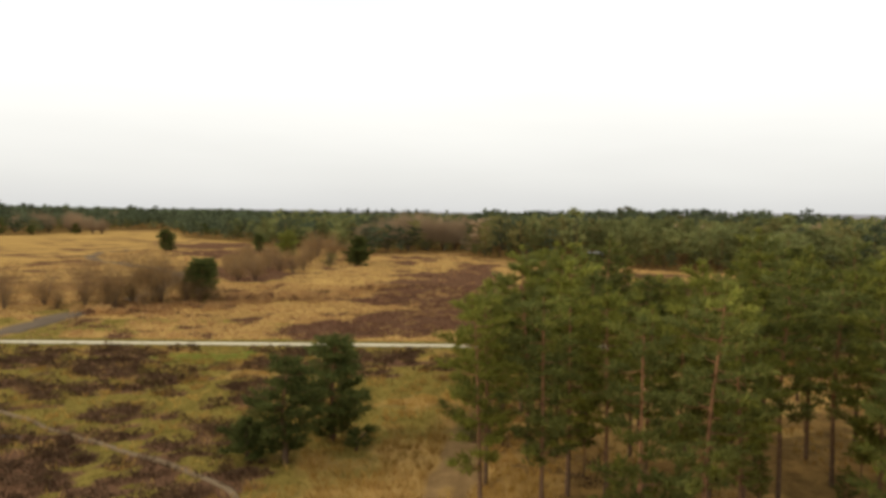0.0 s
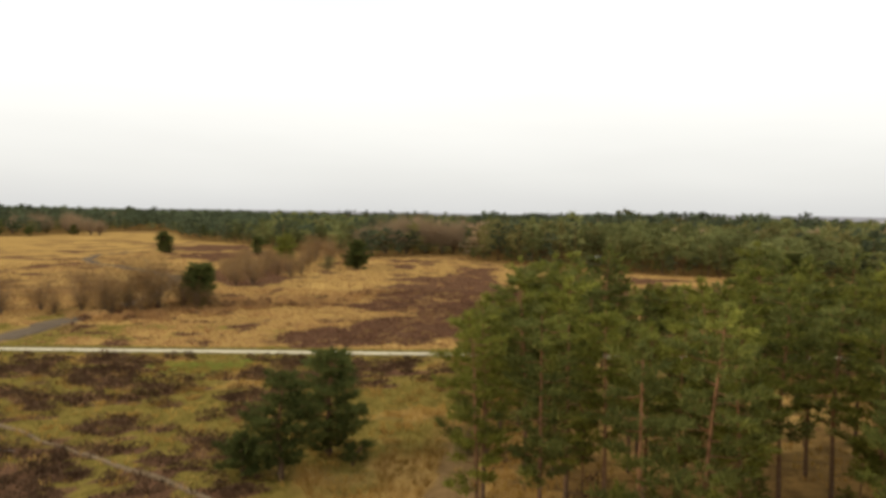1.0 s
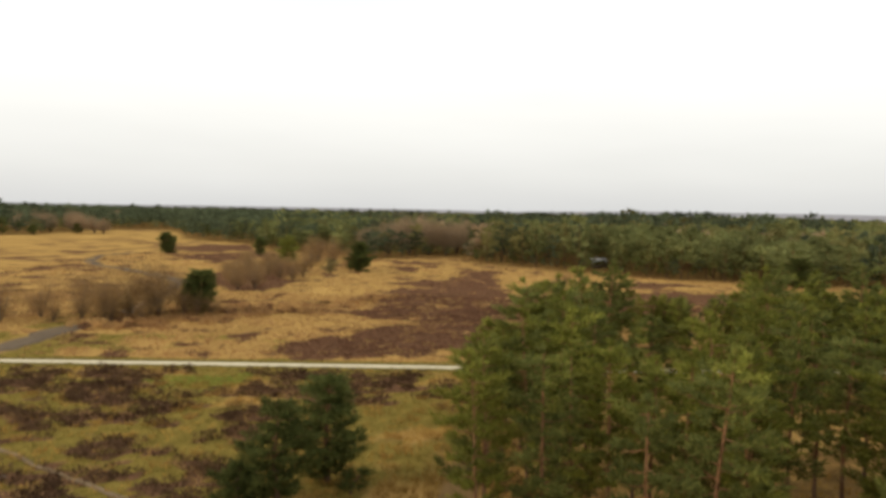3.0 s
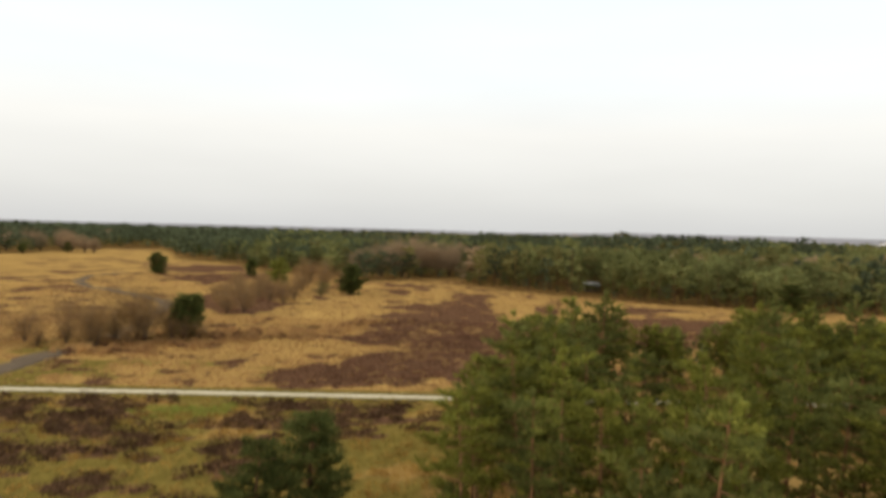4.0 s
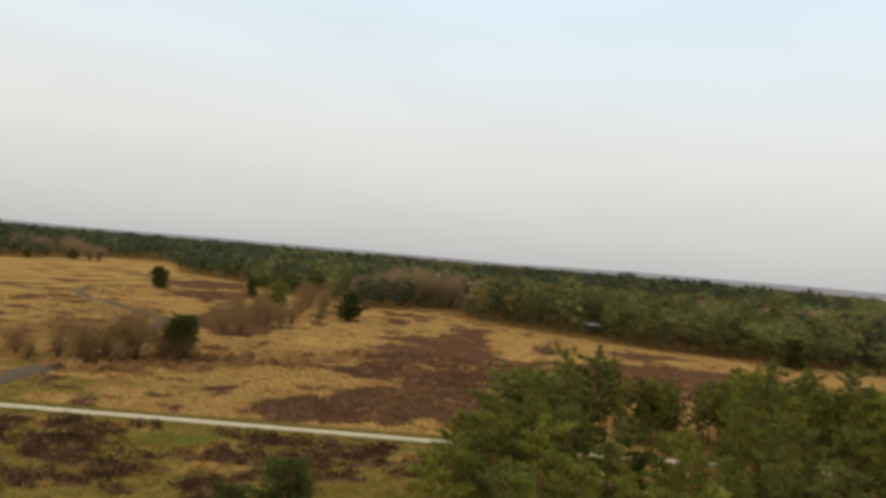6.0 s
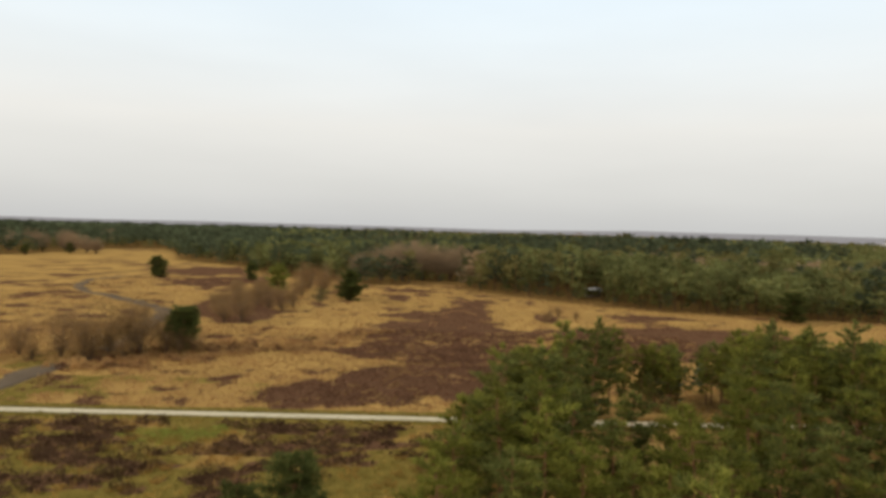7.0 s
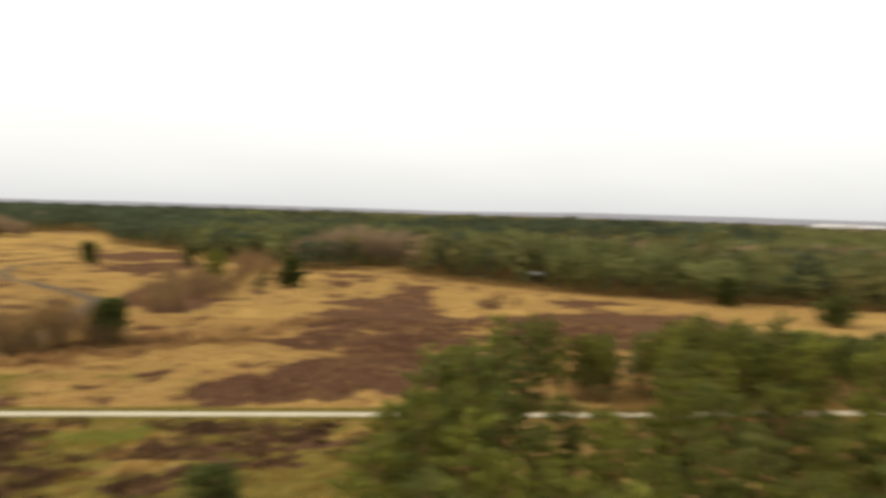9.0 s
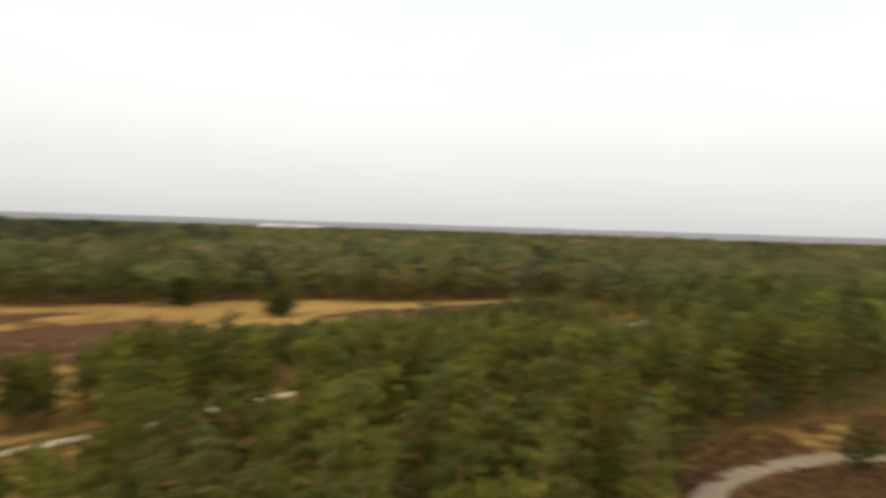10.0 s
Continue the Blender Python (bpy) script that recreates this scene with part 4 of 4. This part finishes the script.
row += [(az, d) for az, d in zip(r3.uniform(71.3, 74.6, 16), r3.uniform(325, 350, 16))]
rx, ry = np.array([(math.sin(radians(az)) * d, math.cos(radians(az)) * d) for az, d in row]).T
forest("conifer_row", r3, ROW_PINES, rx, ry, r3.uniform(1.3, 1.7, len(row)), (r3.uniform(14.0, 16.6, len(row)) + 1.6 * (rx > 130)) / 10, NEEDLES_BLUE, "dark conifers standing above the far wood", dim=-0.35)
plant(4.9, 100, 330, WOOD_PINES, 1.08, True)
plant(8.4, 330, 800, FAR_PINES, 1.8, False)
plant(19.0, 800, 1500, FAR_PINES, 3.6, False)


# ---- ground plants ----
def tufts(name, rng, x, y, height, spread, count, width, material, label, category, dome=0.0, droop=0.55):
    n = len(x)
    z = ground_z(x, y)
    a = rng.uniform(0, 2 * np.pi, (n, count))
    r = np.sqrt(rng.uniform(0, 1, (n, count))) * spread[:, None]
    h = height[:, None] * rng.uniform(0.55, 1.1, (n, count)) * (1 - dome * (r / spread[:, None]) ** 2)
    bx, by = x[:, None] + r * np.cos(a), y[:, None] + r * np.sin(a)
    base = np.stack((bx, by, np.repeat(z[:, None], count, 1) - 0.04), 2)
    lean = droop * h * rng.uniform(0.2, 1.0, (n, count))
    tip = base + np.stack((np.cos(a) * lean, np.sin(a) * lean, h + 0.04), 2)
    b = rng.uniform(0, 2 * np.pi, (n, count))
    side = np.stack((np.cos(b), np.sin(b), np.zeros((n, count))), 2) * width * rng.uniform(0.6, 1.4, (n, count, 1))
    mid = base + (tip - base) * 0.45
    tri = np.stack((tip, mid + side, base - side * 0.6), 2).reshape(-1, 3, 3)
    return tagged(new(name, triangles(name, tri, material)), label, category, kind="stuff")


def mounds(name, rng, x, y, height, radius, count, length, width, material, label, category):
    """Low rounded bushes: short sprigs that stand out from the surface of a flattened dome."""
    n = len(x)
    d = unit(rng, n * count).reshape(n, count, 3)
    d[..., 2] = np.abs(d[..., 2])
    size = np.stack((radius * rng.uniform(0.8, 1.5, n), radius * rng.uniform(0.7, 1.1, n), height), 1)
    base = np.stack((x, y, ground_z(x, y)), 1)[:, None] + d * size[:, None] * rng.uniform(0.7, 1.0, (n, count, 1))
    way = d + (0, 0, 0.5) + rng.normal(0, 0.35, d.shape)
    side = np.cross(way, unit(rng, n * count).reshape(n, count, 3))
    side *= width / (np.linalg.norm(side, axis=2, keepdims=True) + 1e-6)
    tri = np.stack((base + way * length * rng.uniform(0.6, 1.3, (n, count, 1)), base + side, base - side), 2).reshape(-1, 3, 3)
    return tagged(new(name, triangles(name, tri, material)), label, category, kind="stuff")


def ground_plants():
    rng = np.random.default_rng(29)
    for zone, (x0, x1, y0, y1, step) in enumerate(((-62, 8, 28, 72, 0.46), (-80, 45, 74, 130, 0.8), (-110, 100, 130, 235, 1.7))):
        x, y = jittered(rng, x0, x1, y0, y1, step)
        ok = (beside(x, y, CYCLE_PATH) > 1.5) & (np.abs(x) < 0.72 * y + 8)
        ok &= inside(x, y, OPEN_HEATH) > -4
        x, y = x[ok], y[ok]
        h, g, w, b = cover(x, y)
        dice = rng.uniform(0, 1, len(x))
        free = (b < 0.35) & (beside(x, y, GREY_TRACK) > 1.35)
        s = (1.0, 1.6, 3.0)[zone]
        sel = free & (h > 0.45) & (dice < 0.9)
        k = sel.sum()
        if zone == 0:
            hx, hy = jittered(rng, x0, x1, y0, y1, 0.95)
            on = (cover(hx, hy)[0] > 0.42) & (beside(hx, hy, CYCLE_PATH) > 1.7) & (beside(hx, hy, TRAIL) > 0.55) & (rng.uniform(0, 1, len(hx)) < 0.72) & (np.abs(hx) < 0.72 * hy + 8)
            big = 0.55 + 0.75 * value_noise(hx[on], hy[on], 3.3, 107)
            mounds("heather", rng, hx[on], hy[on], rng.uniform(0.38, 0.72, on.sum()) * big, rng.uniform(0.5, 0.85, on.sum()) * big, 80, 0.13, 0.042, HEATHER, "dark brown heather growing in low mounds", "heather")
            sel = sel & (dice < 0.3)
            k = sel.sum()
        tufts("heather", rng, x[sel], y[sel], rng.uniform(0.26, 0.50, k) * (0.5 + 1.1 * value_noise(x[sel], y[sel], 2.1, 103)), rng.uniform(0.34, 0.6, k) * s, (24, 18, 14)[zone], (0.05, 0.05, 0.035)[zone] * s, (HEATHER, HEATHER_GLARE, HEATHER_GLARE)[zone],
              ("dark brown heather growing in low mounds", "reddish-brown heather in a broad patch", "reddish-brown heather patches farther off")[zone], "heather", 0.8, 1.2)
        sel = free & (h > 0.45) & (dice > (0.80, 0.7, 0.93)[zone]) & (value_noise(x, y, 2.6, 109) > 0.52)
        k = sel.sum()
        tufts("dry_grass", rng, x[sel], y[sel], rng.uniform(0.35, 0.65, k), rng.uniform(0.2, 0.4, k) * s, 14, 0.032 * s, STRAW, "straw-coloured tufts of grass among heather", "grass", 0.3, 0.9)
        sel = free & (beside(x, y, CYCLE_PATH) > 2.1) & (h <= 0.45) & (dice < np.where(g < 0.5, (0.65, 0.8, 0.75)[zone], 0.13))
        k = sel.sum()
        tufts("dry_grass", rng, x[sel], y[sel], rng.uniform(0.22, 0.55, k) * (0.45 + 1.3 * value_noise(x[sel], y[sel], 3.2, 101)) * (1.0, 0.7, 0.7)[zone], rng.uniform(0.18, 0.38, k) * s, (12, 11, 10)[zone], (0.030, 0.042, 0.040)[zone] * s, (STRAW_NEAR, STRAW, STRAW)[zone],
              "straw-coloured tussock grass", "grass", 0.0, (0.55, 0.9, 0.9)[zone])
        sel = free & (h <= 0.45) & (g >= 0.5) & (dice > 0.4)
        k = sel.sum()
        if zone < 2:
            tufts("green_grass", rng, x[sel], y[sel], rng.uniform(0.07, 0.2, k), rng.uniform(0.2, 0.4, k) * s, 9, 0.03 * s, MOSS, "short mossy green grass", "grass")
    # big loose tussocks on the near heath
    x, y = jittered(rng, -45, 4, 29, 70, 1.25)
    h, g, w, b = cover(x, y)
    pick = (b < 0.3) & (beside(x, y, CYCLE_PATH) > 2.4) & (inside(x, y, OPEN_HEATH) > 0.3) & (h < 0.6) & (rng.uniform(0, 1, len(x)) < np.where(g > 0.5, 0.10, 0.30) + 0.7 * soft(46 - y, 6) * soft(x + 8, 4))
    k = pick.sum()
    tufts("tussock", rng, x[pick], y[pick], rng.uniform(0.4, 0.75, k), rng.uniform(0.3, 0.6, k), 44, 0.035, STRAW_NEAR, "loose golden straw tussocks on the near heath", "grass", 0.45, 1.3)
    # heather round the curved track
    x, y = jittered(rng, 44, 104, -4, 31, 1.05)
    pick = (cover(x, y)[0] > 0.4) & (inside(x, y, CLEARING) > -2) & (beside(x, y, CURVED_TRACK) > 1.5)
    k = pick.sum()
    mounds("heather", rng, x[pick], y[pick], rng.uniform(0.25, 0.5, k), rng.uniform(0.45, 0.8, k), 44, 0.16, 0.055, HEATHER, "dark brown heather beside the curved sandy track", "heather")
    # a band of rank tussocks beyond the shrubs
    x, y = jittered(rng, -50, -8, 84, 132, 0.95)
    near = beside(x, y, TUSSOCKS) + (fbm(x, y, 5, 57) - 0.5) * 7 - 3.5 * soft(-29 - x, 4)
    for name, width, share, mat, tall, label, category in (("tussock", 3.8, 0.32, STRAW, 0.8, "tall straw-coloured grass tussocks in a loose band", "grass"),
                                                           ("heather", 2.6, 0.10, HEATHER_GLARE, 0.7, "dark heather clumps between grass tussocks", "heather")):
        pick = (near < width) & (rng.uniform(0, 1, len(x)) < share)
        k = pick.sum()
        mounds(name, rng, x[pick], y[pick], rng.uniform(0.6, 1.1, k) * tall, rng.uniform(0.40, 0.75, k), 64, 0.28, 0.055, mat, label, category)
    x, y = jittered(rng, -29, -15, 59, 70, 0.3)
    ok = inside(x, y, MOSS_PATCH) + (fbm(x, y, 2.0, 53) - 0.5) * 7 > 0
    x, y = x[ok], y[ok]
    k = len(x)
    tufts("moss", rng, x, y, rng.uniform(0.06, 0.16, k), rng.uniform(0.2, 0.4, k), 15, 0.045, MOSS_BRIGHT, "bright green moss beside the cycle path", "moss")
    # short green verges that lap over the edges of the cycle path
    x, y = jittered(rng, -75, 30, 66, 77, 0.33)
    d = beside(x, y, CYCLE_PATH) + (fbm(x, y, 2.4, 63) - 0.5) * 0.7
    pick = (d > 0.72) & (d < 1.75)
    k = pick.sum()
    tufts("verge_grass", rng, x[pick], y[pick], rng.uniform(0.10, 0.24, k), rng.uniform(0.15, 0.32, k), 8, 0.03, MOSS, "short green grass verge beside the cycle path", "grass", 0.2, 0.8)
    x, y = jittered(rng, 0, 100, 14, 78, 1.1)
    ok = (inside(x, y, OPEN_HEATH) < 0) & (beside(x, y, CYCLE_PATH) > 1.5) & (beside(x, y, CURVED_TRACK) > 1.7) & (beside(x, y, SAND_TRACK) > 1.0) & (fbm(x, y, 8, 91) > 0.45)
    x, y = x[ok], y[ok]
    k = len(x)
    tufts("dry_grass", rng, x, y, rng.uniform(0.2, 0.55, k), rng.uniform(0.25, 0.5, k), 11, 0.05, STRAW_NEAR, "dry grass on the floor of the pine grove", "grass")


ground_plants()


# ---- small and far things ----
def box(x0, x1, y0, y1, z0, z1):
    v = np.array([(x, y, z) for z in (z0, z1) for y in (y0, y1) for x in (x0, x1)], float)
    f = np.array([(0, 2, 3, 1), (4, 5, 7, 6), (0, 1, 5, 4), (1, 3, 7, 5), (3, 2, 6, 7), (2, 0, 4, 6)])
    return v, f


def shelter():
    ob = new("shelter")
    part("wall", raw_mesh("wall", *box(-2.9, 2.9, 1.3, 1.42, 0, 3.2), BOARDS), ob)
    part("front_wall", raw_mesh("front_wall", *box(-2.9, 2.9, -1.3, -1.2, 0, 2.5), BOARDS), ob)
    for x in (-3, 2.9):
        part("side_wall", raw_mesh("side_wall", *box(x, x + 0.1, -1.3, 1.3, 0, 2.4), BOARDS), ob)
    v, f = box(-3.4, 3.4, -1.9, 1.8, 2.4, 2.56)
    v[:, 2] += 0.28 * (v[:, 1] + 1.9)
    part("roof", raw_mesh("roof", v, f, ROOF_GREY), ob, "pale grey sloping roof")
    ob.matrix_basis = pose(45.3, 204, 0.0, 0, 0, 12) @ Matrix.Diagonal((0.72, 0.72, 0.78, 1))
    tagged(ob, "small wooden shelter with a grey roof before the wood", "shelter")


shelter()
r4 = np.random.default_rng(71)
hx, hy = np.array((40.0, 41.2, 42.8, 44.3, 45.6, 47.2, 48.6, 50.0)), np.array((200.5, 201.5, 199.6, 198.8, 199.8, 198.7, 200.2, 201))
forest("undergrowth", r4, WOOD_PINES, hx, hy, r4.uniform(0.4, 0.55, 8), r4.uniform(0.24, 0.3, 8) + 0.14 * (np.abs(hx - 45) > 3.5), NEEDLES_FAR, "low green scrub before a small shelter", False)


def fallen_branch(x, y, turn):
    """A bleached branch lying in the heather, with two side twigs."""
    z = float(ground_z(x, y)) + 0.12
    bend = [(-0.9, 0.1, 0.0), (-0.4, -0.12, 0.10), (0.1, -0.1, 0.16), (0.6, 0.12, 0.12), (0.9, 0.4, 0.02)]
    v, f = joined([tube(bend, [0.07, 0.065, 0.055, 0.04, 0.02], 6), tube([bend[1], (-0.5, -0.5, 0.25)], [0.04, 0.012], 5), tube([bend[3], (0.9, 0.0, 0.35)], [0.03, 0.01], 5)])
    ob = tagged(new("fallen_branch", raw_mesh("fallen_branch", v, f, DEAD_WOOD, True)), "bleached fallen branch lying in the heather", "branch")
    ob.matrix_basis = pose(x, y, z, 0, 0, turn) @ Matrix.Diagonal((0.6, 0.8, 0.9, 1))


fallen_branch(-26.5, 41.2, -25)


def sand_drift():
    """A far ridge of bare pale sand above the woods."""
    u, w = np.linspace(-1, 1, 40), np.linspace(-1, 1, 9)
    U, W = np.meshgrid(u, w)
    z = -1 + 9.8 * (1 - W ** 2) * (1 - np.abs(U) ** 6) * (0.86 + 0.22 * value_noise(U * 9 + 20, W * 2, 1, 5))
    x, y = U * 68, W * 25
    i = (np.arange(8)[:, None] * 40 + np.arange(39)[None, :]).ravel()
    me = raw_mesh("sand_drift", np.stack((x, y, z), 2).reshape(-1, 3), np.stack((i, i + 1, i + 41, i + 40), 1), SAND_PALE, True)
    ob = tagged(new("sand_drift", me), "pale bare sand ridge beyond the woods", "sand ridge", kind="structure")
    ob.matrix_basis = pose(799, 1131, 6.5, 0, 0, -35.9)


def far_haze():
    """The land at the horizon, lost in haze: a ring that glows in the haze's colour."""
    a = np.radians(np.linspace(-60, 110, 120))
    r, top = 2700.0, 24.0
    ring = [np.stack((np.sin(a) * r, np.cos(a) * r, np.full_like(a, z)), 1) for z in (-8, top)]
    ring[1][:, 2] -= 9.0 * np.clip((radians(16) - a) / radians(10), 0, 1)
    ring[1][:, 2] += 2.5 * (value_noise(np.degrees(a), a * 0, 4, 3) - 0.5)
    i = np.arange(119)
    me = raw_mesh("backdrop", np.concatenate(ring), np.stack((i, i + 1, i + 121, i + 120), 1), HAZE_GLOW)
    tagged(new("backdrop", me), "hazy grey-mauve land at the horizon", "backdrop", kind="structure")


sand_drift()
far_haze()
